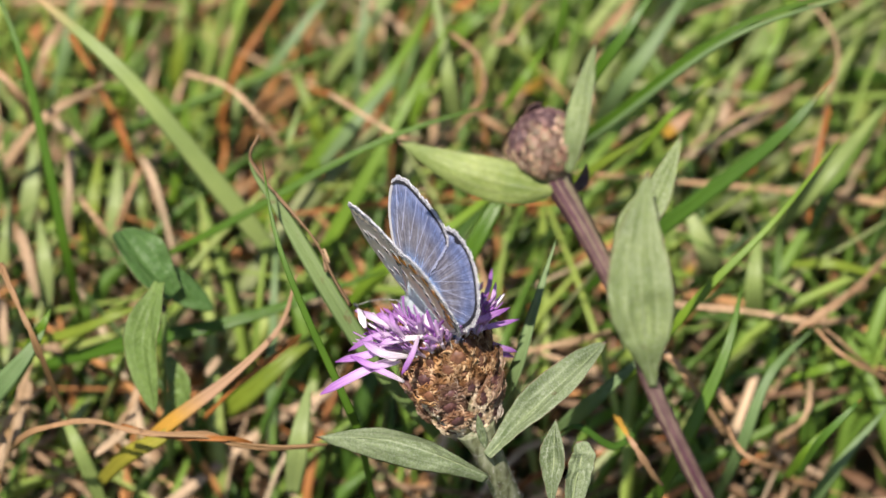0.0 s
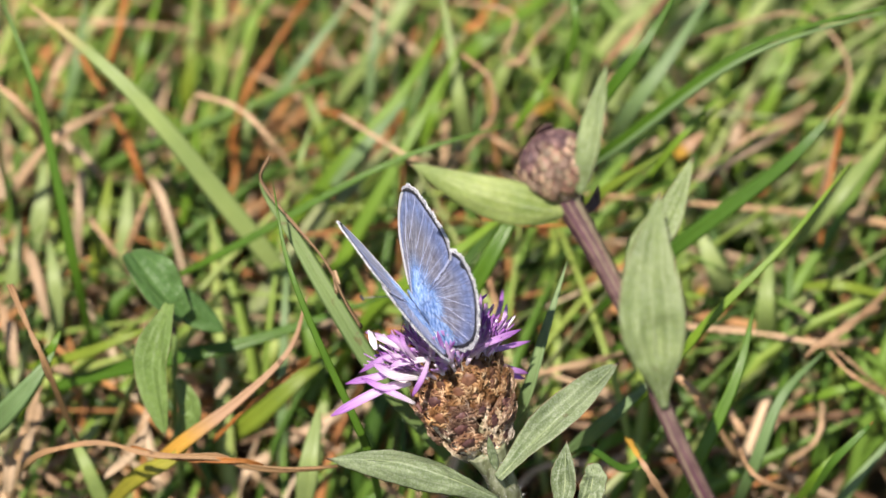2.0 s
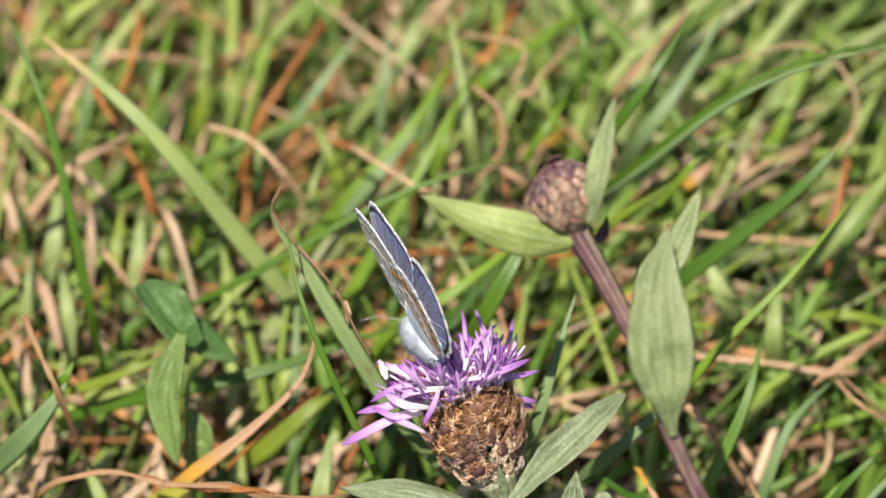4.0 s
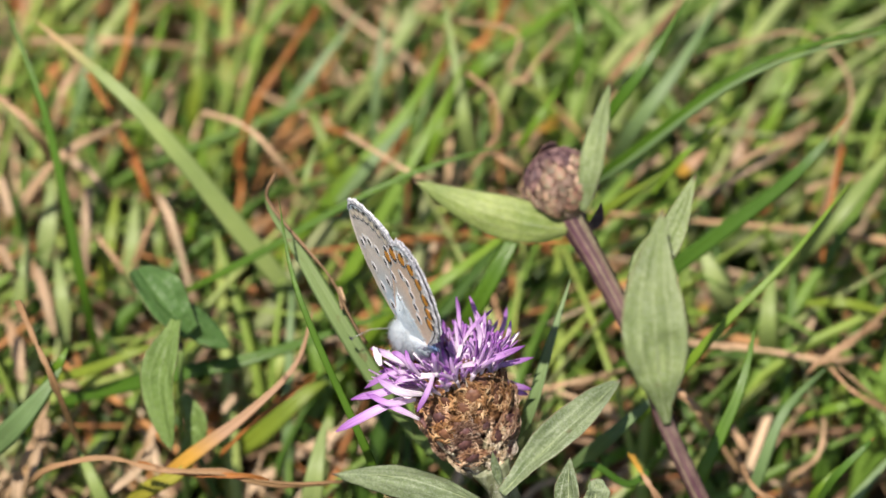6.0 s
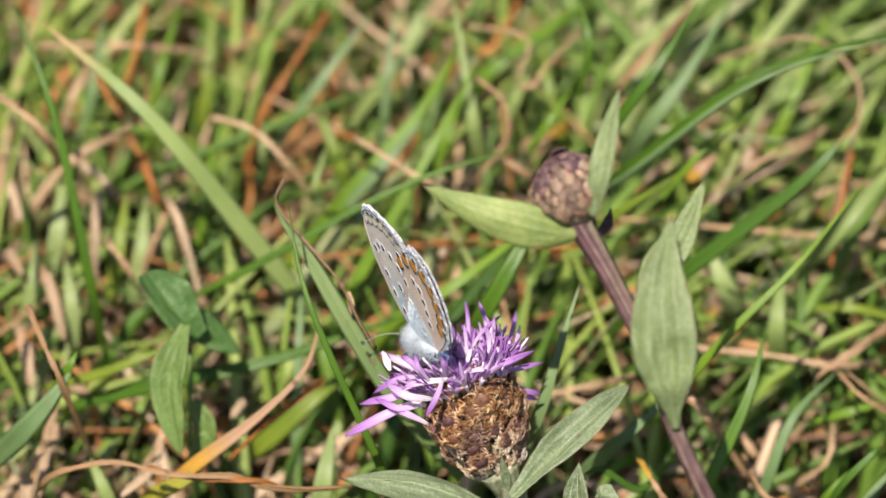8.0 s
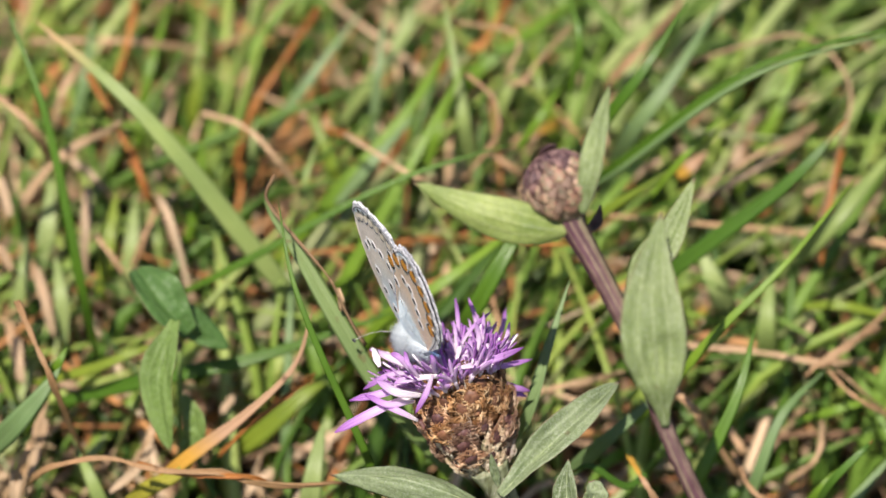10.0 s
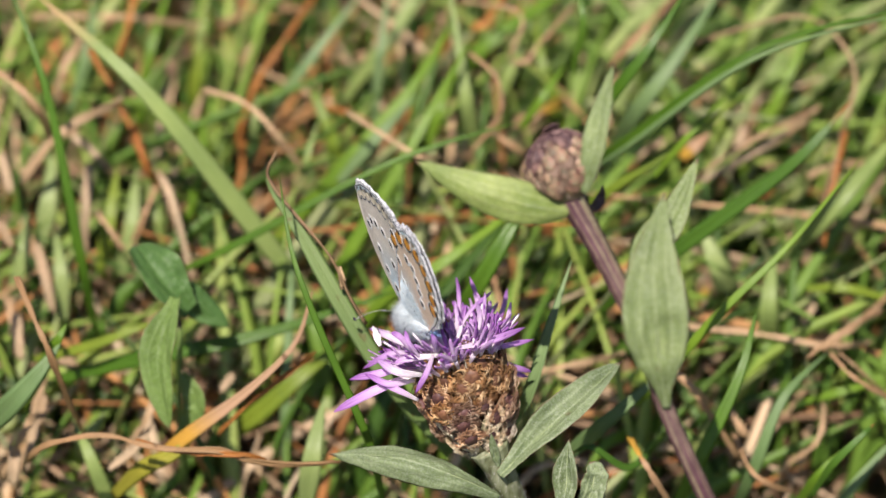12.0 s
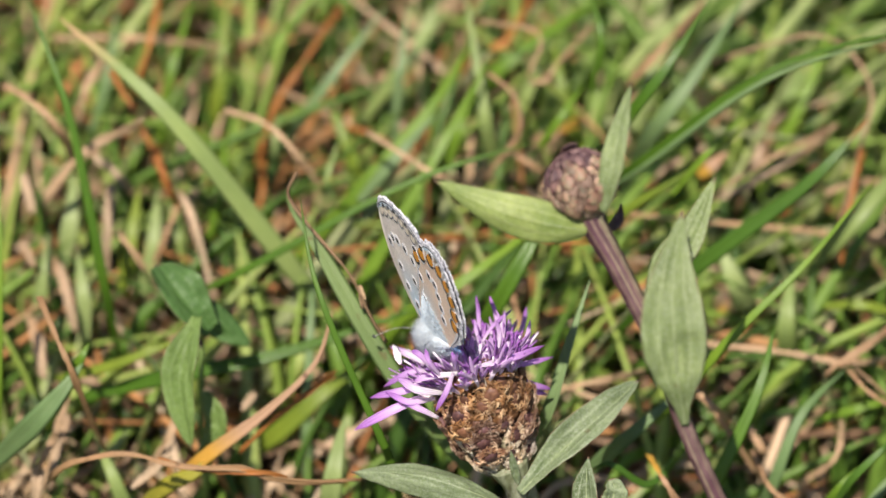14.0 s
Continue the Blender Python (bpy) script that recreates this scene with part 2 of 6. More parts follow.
M_FRINGE_BUD = simple("bud_margin_tan", [(0.38, (0.20, 0.10, 0.07)), (0.5, (0.50, 0.33, 0.22)), (0.62, (0.74, 0.58, 0.44))], 900.0, 0.55, 0.1, 0.0, 0.0, None, 0.4, 0.8)
M_FRINGE = simple("bract_fringe", [(0.36, (0.12, 0.05, 0.02)), (0.52, (0.33, 0.17, 0.065)), (0.70, (0.72, 0.52, 0.30))], 900.0, 0.55, 0.15, 0.0, 0.0, None, 0.4, 0.9)
M_FRINGE_MID = simple("bract_margin_purple", [(0.36, (0.13, 0.06, 0.04)), (0.52, (0.31, 0.18, 0.105)), (0.70, (0.72, 0.56, 0.40))], 900.0, 0.55, 0.15, 0.0, 0.0, None, 0.4, 0.9)
M_FRINGE_LOW = simple("bract_margin_pale", [(0.36, (0.28, 0.20, 0.12)), (0.5, (0.52, 0.43, 0.30)), (0.64, (0.78, 0.71, 0.57))], 900.0, 0.55, 0.15, 0.0, 0.0, None, 0.4, 0.8)
M_BUDSCALE = simple("bud_scale", [(0.34, (0.045, 0.022, 0.03)), (0.52, (0.125, 0.07, 0.07)), (0.7, (0.36, 0.25, 0.21))], 1000.0, 0.55, 0.0, 0.5, 0.0002, None, 0.4, 0.7)
M_BUDLOW = simple("bud_scale_low", [(0.3, (0.15, 0.10, 0.07)), (0.6, (0.28, 0.19, 0.14)), (0.85, (0.30, 0.28, 0.17))], 700.0, 0.6, 0.0, 0.4, 0.0002, None, 0.4, 0.6)
M_BUDMIX = simple("bud_scale_mottled", [(0.34, (0.07, 0.04, 0.045)), (0.44, (0.24, 0.125, 0.09)), (0.52, (0.15, 0.155, 0.095)), (0.58, (0.34, 0.20, 0.14)), (0.70, (0.55, 0.44, 0.34))], 1100.0, 0.55, 0.0, 0.4, 0.0002, None, 0.4, 0.6)
M_BUDROSE = simple("bud_scale_rose", [(0.36, (0.10, 0.06, 0.045)), (0.5, (0.27, 0.155, 0.115)), (0.66, (0.46, 0.35, 0.26))], 900.0, 0.5, 0.0, 0.4, 0.0002, None, 0.4, 0.7)
M_STEM = simple("green_stem", [(0.32, (0.085, 0.075, 0.045)), (0.46, (0.15, 0.17, 0.085)), (0.68, (0.31, 0.33, 0.22))], 1500.0, 0.65, 0.0, 0.7, 0.0003, (1, 0.5, 0.3))
M_STEM_RED = striped_stem()
M_FUZZ_BLUE = simple("blue_hair", [(0.34, (0.10, 0.20, 0.46)), (0.5, (0.22, 0.37, 0.68)), (0.66, (0.42, 0.56, 0.82))], 1800.0, 0.7, 0.2)
M_FUZZ_ICE = simple("ice_blue_hair", [(0.3, (0.58, 0.70, 0.78)), (0.7, (0.76, 0.84, 0.88))], 2500.0, 0.7, 0.35)
M_FUZZ_PALE = simple("pale_hair", [(0.3, (0.62, 0.71, 0.77)), (0.7, (0.80, 0.85, 0.87))], 2500.0, 0.7, 0.4)
M_BODY = simple("dark_body", [(0.3, (0.05, 0.055, 0.07)), (0.7, (0.16, 0.18, 0.22))], 2500.0, 0.6)
M_TORSO = simple("grey_blue_skin", [(0.3, (0.50, 0.56, 0.60)), (0.7, (0.66, 0.70, 0.72))], 2500.0, 0.7)


def ringed():
    """Antenna skin, black with narrow white rings along its length."""
    m, t, p = material("ringed_antenna", 0.5, 0.0, 0.4)
    sep = t.nodes.new("ShaderNodeSeparateXYZ")
    t.links.new(uv_of(t), sep.inputs[0])
    step = t.nodes.new("ShaderNodeMath")
    step.operation = "MULTIPLY"
    step.inputs[1].default_value = 18.0
    t.links.new(sep.outputs[1], step.inputs[0])
    part_of = t.nodes.new("ShaderNodeMath")
    part_of.operation = "FRACT"
    t.links.new(step.outputs[0], part_of.inputs[0])
    coloured(m, t, p, ramp(t, part_of.outputs[0], [(0.0, (0.02, 0.02, 0.025)), (0.58, (0.03, 0.03, 0.03)), (0.64, (0.75, 0.74, 0.7)), (1.0, (0.75, 0.74, 0.7))]))
    return m


M_RINGED = ringed()
M_WHITE = simple("white_scales", [(0.3, (0.70, 0.70, 0.72)), (0.7, (0.86, 0.86, 0.86))], 5000.0, 0.7, 0.2, 0.4, 0.0001)
M_BLACK = simple("black_scales", [(0.3, (0.012, 0.013, 0.02)), (0.7, (0.05, 0.05, 0.06))], 5000.0, 0.6)
M_SPOT_ORANGE = simple("orange_scales", [(0.3, (0.60, 0.24, 0.025)), (0.7, (0.78, 0.37, 0.05))], 4000.0, 0.65, 0.15)
M_SPOT_PALE = simple("faint_yellow_scales", [(0.3, (0.66, 0.58, 0.46)), (0.7, (0.76, 0.70, 0.60))], 4000.0, 0.65, 0.15)
M_VEIN = simple("pale_vein", [(0.3, (0.44, 0.50, 0.72)), (0.7, (0.62, 0.66, 0.82))], 3000.0, 0.5)


def wing_top():
    m, t, p = material("blue_wing_scales", 0.42, 0.15, 0.5)
    uv = uv_of(t)
    rays = noise_of(t, 1.0, 5.0, uv, (60, 1.0, 1))
    fine_rays = noise_of(t, 1.0, 3.0, uv, (210, 3.0, 1))
    grain = noise_of(t, 5200.0, 2.0)
    col = ramp(t, rays, [(0.34, (0.20, 0.19, 0.215)), (0.5, (0.325, 0.32, 0.37)), (0.66, (0.42, 0.46, 0.60))])
    sep = t.nodes.new("ShaderNodeSeparateXYZ")
    t.links.new(uv, sep.inputs[0])
    base = ramp(t, sep.outputs[1], [(0.08, (1, 1, 1)), (0.48, (0, 0, 0))])
    col = mixed(t, col, (0.13, 0.38, 0.86), base)
    band = ramp(t, sep.outputs[1], [(0.66, (0, 0, 0)), (0.86, (0.85, 0.85, 0.85)), (0.95, (0.6, 0.6, 0.6))])
    col = mixed(t, col, mixed(t, (0.24, 0.40, 0.82), (0.17, 0.18, 0.34), rays), band)
    col = mixed(t, col, ramp(t, fine_rays, [(0.36, (0.55, 0.54, 0.6)), (0.5, (1, 1, 1)), (0.64, (1.4, 1.4, 1.35))]), 0.75, "MULTIPLY")
    dust = noise_of(t, 900.0, 3.0)
    col = mixed(t, col, ramp(t, dust, [(0.3, (0.5, 0.47, 0.5)), (0.7, (1.35, 1.35, 1.3))]), 0.7, "MULTIPLY")
    col = mixed(t, col, ramp(t, grain, [(0.3, (0.55, 0.55, 0.6)), (0.7, (1.3, 1.3, 1.25))]), 0.6, "MULTIPLY")
    coloured(m, t, p, col)
    bumped(t, p, grain, 0.3, 0.0001)
    p.inputs["Sheen Weight"].default_value = 0.12
    p.inputs["Sheen Tint"].default_value = (0.55, 0.65, 1.0, 1)
    return m


def wing_under(name, tone):
    m, t, p = material(name, 0.7, 0.2, 0.25)
    uv = uv_of(t)
    grain = noise_of(t, 4500.0, 3.0)
    patch = noise_of(t, 260.0, 3.0)
    col = ramp(t, patch, [(0.3, tuple(c * 0.86 for c in tone)), (0.7, tuple(min(0.9, c * 1.1) for c in tone))])
    sep = t.nodes.new("ShaderNodeSeparateXYZ")
    t.links.new(uv, sep.inputs[0])
    base = ramp(t, sep.outputs[1], [(0.16, (1, 1, 1)), (0.56, (0, 0, 0))])
    col = mixed(t, col, (0.60, 0.73, 0.81), base)
    col = mixed(t, col, ramp(t, grain, [(0.3, (0.7, 0.7, 0.7)), (0.7, (1.2, 1.2, 1.2))]), 0.5, "MULTIPLY")
    coloured(m, t, p, col)
    bumped(t, p, grain, 0.3, 0.0001)
    return m


M_WING = wing_top()
M_UNDER_RIM = wing_under("pale_wing_margin", (0.76, 0.74, 0.72))
M_FRINGE_WING = simple("fringe_scales", [(0.38, (0.34, 0.36, 0.42)), (0.5, (0.66, 0.67, 0.71)), (0.62, (0.84, 0.84, 0.85))], 4200.0, 0.7, 0.2, 0.6, 0.0002)
M_UNDER_F = wing_under("grey_wing_underside", (0.84, 0.76, 0.69))
M_UNDER_H = wing_under("buff_wing_underside", (0.86, 0.66, 0.52))

# ---- shapes ----
MM = 0.001


def vec(p):
    return Vector(p) * MM


def spline(points, n):
    """n + 1 places along a smooth curve through the points."""
    pts = [Vector(p) for p in points]
    if len(pts) == 2:
        return [pts[0].lerp(pts[1], i / n) for i in range(n + 1)]
    ext = [2 * pts[0] - pts[1]] + pts + [2 * pts[-1] - pts[-2]]
    out = []
    for i in range(n + 1):
        s = i / n * (len(pts) - 1)
        k = min(int(s), len(pts) - 2)
        u = s - k
        a, b, c, d = ext[k:k + 4]
        out.append(0.5 * ((2 * b) + (c - a) * u + (2 * a - 5 * b + 4 * c - d) * u * u + (3 * b - a - 3 * c + d) * u ** 3))
    return out


def taper_blade(s):
    return min(1.0, 0.55 + 1.3 * s) * (1 - s ** 2.2) ** 0.8 + 0.02


def taper_straw(s):
    s = max(0.0, s)
    return 0.72 + 0.16 * math.sin(9 * s + 1.3) + 0.12 * math.sin(31 * s) + 0.06 * math.sin(67 * s) if s < 0.93 else 0.75 * (1 - s) / 0.07 + 0.1


def taper_torn(s):
    return max(0.08, max(0.0, math.sin(math.pi * (0.06 + 0.9 * s))) ** 0.6 * (0.85 + 0.15 * math.sin(7 * s + 1)) + 0.03 * math.sin(23 * s))


def taper_leaf(s):
    return max(0.05, math.sin(math.pi * min(1, 0.04 + 0.96 * s) ** 0.85) ** 0.85) if s < 0.999 else 0.03


def stepped(values, s):
    q = min(0.9999, s) * (len(values) - 1)
    a = int(q)
    u = q - a
    u = u * u * (3 - 2 * u) * 0.5 + u * 0.5
    return values[a] + (values[a + 1] - values[a]) * u


def taper_blunt(s):
    return stepped((0.30, 0.42, 0.60, 0.80, 0.94, 1.0, 1.0, 0.92, 0.74, 0.44, 0.03), s)


def taper_big(s):
    return stepped((0.12, 0.22, 0.46, 0.76, 0.96, 1.0, 0.90, 0.70, 0.46, 0.24, 0.03), s)


def taper_tip_broad(s):
    return stepped((0.40, 0.55, 0.72, 0.86, 0.96, 1.0, 1.0, 0.94, 0.82, 0.60, 0.10), s)


def taper_ragged(s):
    return stepped((0.5, 0.7, 0.9, 1.0, 0.96, 1.0, 0.88, 0.92, 0.70, 0.62, 0.20), s)


def taper_wither(s):
    return stepped((0.55, 0.8, 0.95, 1.0, 0.98, 0.9, 0.7, 0.42, 0.2, 0.13, 0.08), s)


def taper_flag(s):
    return stepped((0.5, 0.85, 0.95, 1.0, 0.86, 0.62, 0.46, 0.38, 0.32, 0.24, 0.12), s)


def taper_petal(s):
    return 0.55 + 0.7 * math.sin(math.pi * min(1, s * 0.95)) * (0.6 + 0.4 * s) if s < 0.9 else max(0.12, (1 - s) * 7.5)


def ribbon(points, width, thick, face, taper, n=14, k=2, fold=0.0, ripple=0.0, twist=0.0, seed=0, cup=0.0, groove=0.0, dent=0.0):
    """A solid strip along a curve: verts, faces and uvs. face: the way its upper side looks; k: columns across."""
    path = [vec(p) for p in spline(points, n)]
    width, thick = width * MM, thick * MM
    rng = random.Random(seed)
    ph = rng.uniform(0, 6.28)
    verts, faces, uvs = [], [], []
    ring = 2 * k
    for i, c in enumerate(path):
        s = i / n
        tan = (path[min(n, i + 1)] - path[max(0, i - 1)]).normalized()
        side = tan.cross(Vector(face))
        side = side.normalized() if side.length > 1e-6 else tan.orthogonal().normalized()
        if twist:
            side = Matrix.Rotation(radians(twist) * (s - 0.5), 3, tan) @ side
        nor = side.cross(tan).normalized()
        w = width * taper(s)
        top, low = [], []
        for j in range(k + 1):
            x = 2 * j / k - 1
            h = fold * w * 0.5 * abs(x) + cup * w * 0.5 * x * x + ripple * w * math.sin(ph + 11 * s + 4 * x) * abs(x)
            if groove:
                h += groove * w * math.cos(15.7 * x) * (1 - 0.5 * abs(x)) * math.sin(math.pi * min(1, s * 1.15)) - groove * w * 1.6 * math.exp(-(x / 0.07) ** 2)
            if dent:
                h += dent * w * (noise.noise((x * 1.3 + seed, s * 6.0, seed * 0.7)) + 0.5 * noise.noise((x * 3.0, s * 15.0 + seed, 4.0)))
            e = thick * 0.5 * (1 - x * x) + thick * 0.08
            top.append((c + side * (x * w / 2) + nor * (h + e), (j / k, s)))
            if 0 < j < k:
                low.append((c + side * (x * w / 2) + nor * (h - e), (j / k, s)))
        for v, q in top + low[::-1]:
            verts.append(v)
            uvs.append(q)
    for i in range(n):
        for j in range(ring):
            a, b = i * ring + j, i * ring + (j + 1) % ring
            faces.append((a, b, b + ring, a + ring))
    faces.append(tuple(range(ring))[::-1])
    faces.append(tuple(n * ring + j for j in range(ring)))
    return verts, faces, uvs


def tube(points, radii, n=14, k=8, ridge=0.0):
    """A round stem along a curve; radii in mm along it, straight steps between."""
    path = [vec(p) for p in spline(points, n)]
    verts, faces, uvs = [], [], []
    side = None
    for i, c in enumerate(path):
        s = i / n
        tan = (path[min(n, i + 1)] - path[max(0, i - 1)]).normalized()
        side = tan.orthogonal().normalized() if side is None else (side - tan * side.dot(tan)).normalized()
        up = tan.cross(side)
        q = s * (len(radii) - 1)
        a = min(int(q), len(radii) - 2)
        r = (radii[a] + (radii[a + 1] - radii[a]) * (q - a)) * MM
        for j in range(k):
            an = 2 * math.pi * j / k
            rr = r * (1 + ridge * (1 if j % 2 else -1))
            verts.append(c + side * (rr * math.cos(an)) + up * (rr * math.sin(an)))
            uvs.append((j / k, s))
    for i in range(n):
        for j in range(k):
            a, b = i * k + j, i * k + (j + 1) % k
            faces.append((a, b, b + k, a + k))
    faces.append(tuple(range(k))[::-1])
    faces.append(tuple(n * k + j for j in range(k)))
    return verts, faces, uvs


def joined(pieces):
    verts, faces, uvs = [], [], []
    for v, f, u in pieces:
        o = len(verts)
        verts += v
        uvs += u
        faces += [tuple(i + o for i in q) for q in f]
    return verts, faces, uvs


def mesh_of(name, shape, mats, base=None, slots=None):
    verts, faces, uvs = shape
    if base is not None:
        verts = [v - base for v in verts]
    me = bpy.data.meshes.new(name)
    me.from_pydata([tuple(v) for v in verts], [], faces)
    lay = me.uv_layers.new(name="UVMap")
    idx = np.empty(len(me.loops), dtype=np.int32)
    me.loops.foreach_get("vertex_index", idx)
    lay.data.foreach_set("uv", np.asarray(uvs, dtype=np.float32)[idx].ravel())
    for m in (mats if isinstance(mats, (list, tuple)) else [mats]):
        me.materials.append(m)
    if slots is not None:
        me.polygons.foreach_set("material_index", slots)
    me.polygons.foreach_set("use_smooth", [True] * len(me.polygons))
    me.update()
    return me


def thing(name, base, label, category, group=""):
    ob = new(name)
    ob.empty_display_size = 0.005
    ob.location = base
    return tagged(ob, label, category, group)


def part(name, shape, mats, parent, label="", base=None, slots=None):
    ob = new(name, mesh_of(name, shape, mats, base, slots))
    ob.parent = parent
    return tagged(ob, label)


TO_VIEW = (0.0, -0.7, 0.7)


# ---- ground ----
def build_ground():
    n, verts, faces, uvs = 90, [], [], []
    for j in range(n + 1):
        for i in range(n + 1):
            x = math.copysign(abs(2 * i / n - 1) ** 3.0, 2 * i / n - 1) * 40
            y = math.copysign(abs(2 * j / n - 1) ** 3.0, 2 * j / n - 1) * 40 + 0.03
            z = 0.004 * noise.noise((x * 30, y * 30, 0)) + 0.002 * noise.noise((x * 120, y * 120, 3)) - 0.002
            verts.append(Vector((x, y, z)))
            uvs.append((i / n, j / n))
    for j in range(n):
        for i in range(n):
            a = j * (n + 1) + i
            faces.append((a, a + 1, a + n + 2, a + n + 1))
    tagged(new("ground", mesh_of("ground", (verts, faces, uvs), M_SOIL)), "brown earth under the meadow grass", "ground", "", "structure")


build_ground()


# ---- butterfly ----
FORE = [(0.0, 0.0), (1.2, 2.0), (2.1, 4.0), (2.8, 6.2), (3.0, 8.4), (2.75, 10.5), (2.15, 12.2), (1.1, 13.35), (-0.4, 13.95), (-2.0, 13.95), (-4.0, 13.5), (-5.8, 12.9),
        (-7.3, 12.2), (-8.4, 11.3), (-8.7, 10.4), (-7.9, 8.9), (-6.2, 6.7), (-3.9, 3.6), (-1.2, 0.4)]
HIND = [(-0.4, 0.0), (-2.0, 3.4), (-4.4, 7.8), (-6.4, 10.7), (-7.9, 12.0), (-9.4, 12.5), (-10.9, 12.3), (-12.2, 11.5), (-13.1, 10.0), (-13.5, 8.2), (-13.6, 6.3), (-13.1, 4.4),
        (-11.7, 2.5), (-9.7, 0.9), (-6.9, -0.7), (-4.0, -1.7), (-1.4, -1.4)]


def outline(points, n=72):
    ring = spline([(f * 0.972, q * 0.972, 0) for f, q in points] + [(points[0][0] * 0.972, points[0][1] * 0.972, 0)], n)[:-1]
    return [(p.x, p.y) for p in ring]


def camber(f, q):
    return 0.04 + 0.04 * math.sin(q * 0.19) + 0.03 * math.sin(f * 0.9 + q * 0.15)


def wing_point(f, q, lift, side):
    """A place on a wing that stands closed: f forward, q up, lift towards its under side (mm)."""
    return vec((side * (camber(f, q) + lift), f, q))


def wing_sheet(points, lift, side, rings=9):
    """The membrane: an upper and an under skin, 0.06 mm apart, closed at the rim; slot 0 above, 1 below."""
    rim = outline(points)
    n = len(rim)
    cf, cq = points[0][0] - 0.6, points[0][1] + 0.5
    verts, faces, uvs, slots = [], [], [], []
    for layer in (-0.03, 0.03):
        for r in range(rings + 1):
            s = 0.02 + 0.98 * r / rings
            for i, (f, q) in enumerate(rim):
                verts.append(wing_point(cf + (f - cf) * s, cq + (q - cq) * s, lift + (layer if r < rings else layer * 0.5), side))
                uvs.append((i / n, s))
    per = (rings + 1) * n
    for layer in (0, 1):
        for r in range(rings):
            for i in range(n):
                a, b = layer * per + r * n + i, layer * per + r * n + (i + 1) % n
                q4 = (a, b, b + n, a + n)
                faces.append(q4 if (layer == 0) == (side > 0) else q4[::-1])
                slots.append(layer)
    for i in range(n):
        a, b = rings * n + i, rings * n + (i + 1) % n
        faces.append((a, b, per + b, per + a))
        slots.append(1)
    return (verts, faces, uvs), slots


def rim_strip(points, lo, hi, lift, side, out, inn, n=72, ragged=0.0, scallop=0.0, thick=0.02):
    """A band along the outer margin, from outline share lo to hi, out and inn mm beyond and inside it."""
    rim = outline(points, n)
    a, b = int(lo * n), int(hi * n)
    rng = random.Random(5)
    verts, faces, uvs = [], [], []
    steps = (b - a) * 4
    for i in range(steps + 1):
        x = a + i / 4
        k = int(x)
        u = x - k
        p0, p1 = rim[k % n], rim[(k + 1) % n]
        f, q = p0[0] + (p1[0] - p0[0]) * u, p0[1] + (p1[1] - p0[1]) * u
        tf, tq = p1[0] - p0[0], p1[1] - p0[1]
        ln = math.hypot(tf, tq)
        nf, nq = tq / ln, -tf / ln
        if nf * (f + 4) + nq * (q - 7) < 0:
            nf, nq = -nf, -nq
        fade = min(1, 0.3 + 6 * min(i, steps - i) / steps)
        o = out * fade * (1 + scallop * math.sin(i * 0.42)) + ragged * rng.uniform(-1, 1)
        for d, l in ((-inn * fade, thick), (o, thick * (1 + 4 * ragged * rng.uniform(-1, 1)))):
            verts.append(wing_point(f + nf * d, q + nq * d, lift - l, side))
            verts.append(wing_point(f + nf * d, q + nq * d, lift + l, side))
            uvs += [(0, i / steps), (1, i / steps)]
    for i in range(steps):
        for a4, b4 in ((0, 2), (3, 1), (2, 3), (1, 0)):
            faces.append((4 * i + a4, 4 * i + b4, 4 * i + 4 + b4, 4 * i + 4 + a4))
    return verts, faces, uvs


def disc(f, q, rf, rq, lift, side, turn=0.0, n=10):
    """A thin patch of scales lying on the wing."""
    verts, faces, uvs = [], [], []
    c, s = math.cos(radians(turn)), math.sin(radians(turn))
    for l in (lift - 0.015, lift + 0.015):
        for i in range(n):
            a = 2 * math.pi * i / n
            x, y = rf * math.cos(a), rq * math.sin(a)
            verts.append(wing_point(f + x * c - y * s, q + x * s + y * c, l, side))
            uvs.append((i / n, 0))
    faces.append(tuple(range(n)))
    faces.append(tuple(range(n, 2 * n))[::-1])
    for i in range(n):
        faces.append((i, (i + 1) % n, n + (i + 1) % n, n + i))
    return verts, faces, uvs


def bow(f, q, way, r, half, width, lift, side, n=8):
    """A thin crescent of scales bent round (f, q), its belly towards way (degrees)."""
    verts, faces, uvs = [], [], []
    for l in (lift - 0.012, lift + 0.012):
        for i in range(n + 1):
            u = 2 * i / n - 1
            a = radians(way + half * u)
            w = width * (1 - 0.75 * u * u) / 2
            for d in (r - w, r + w):
                verts.append(wing_point(f + d * math.cos(a), q + d * math.sin(a), l, side))
                uvs.append((i / n, 0))
    m = 2 * n + 2
    for i in range(n):
        faces.append((2 * i, 2 * i + 1, 2 * i + 3, 2 * i + 2))
        faces.append((m + 2 * i, m + 2 * i + 2, m + 2 * i + 3, m + 2 * i + 1))
        faces.append((2 * i, 2 * i + 2, m + 2 * i + 2, m + 2 * i))
        faces.append((2 * i + 1, m + 2 * i + 1, m + 2 * i + 3, 2 * i + 3))
    return verts, faces, uvs


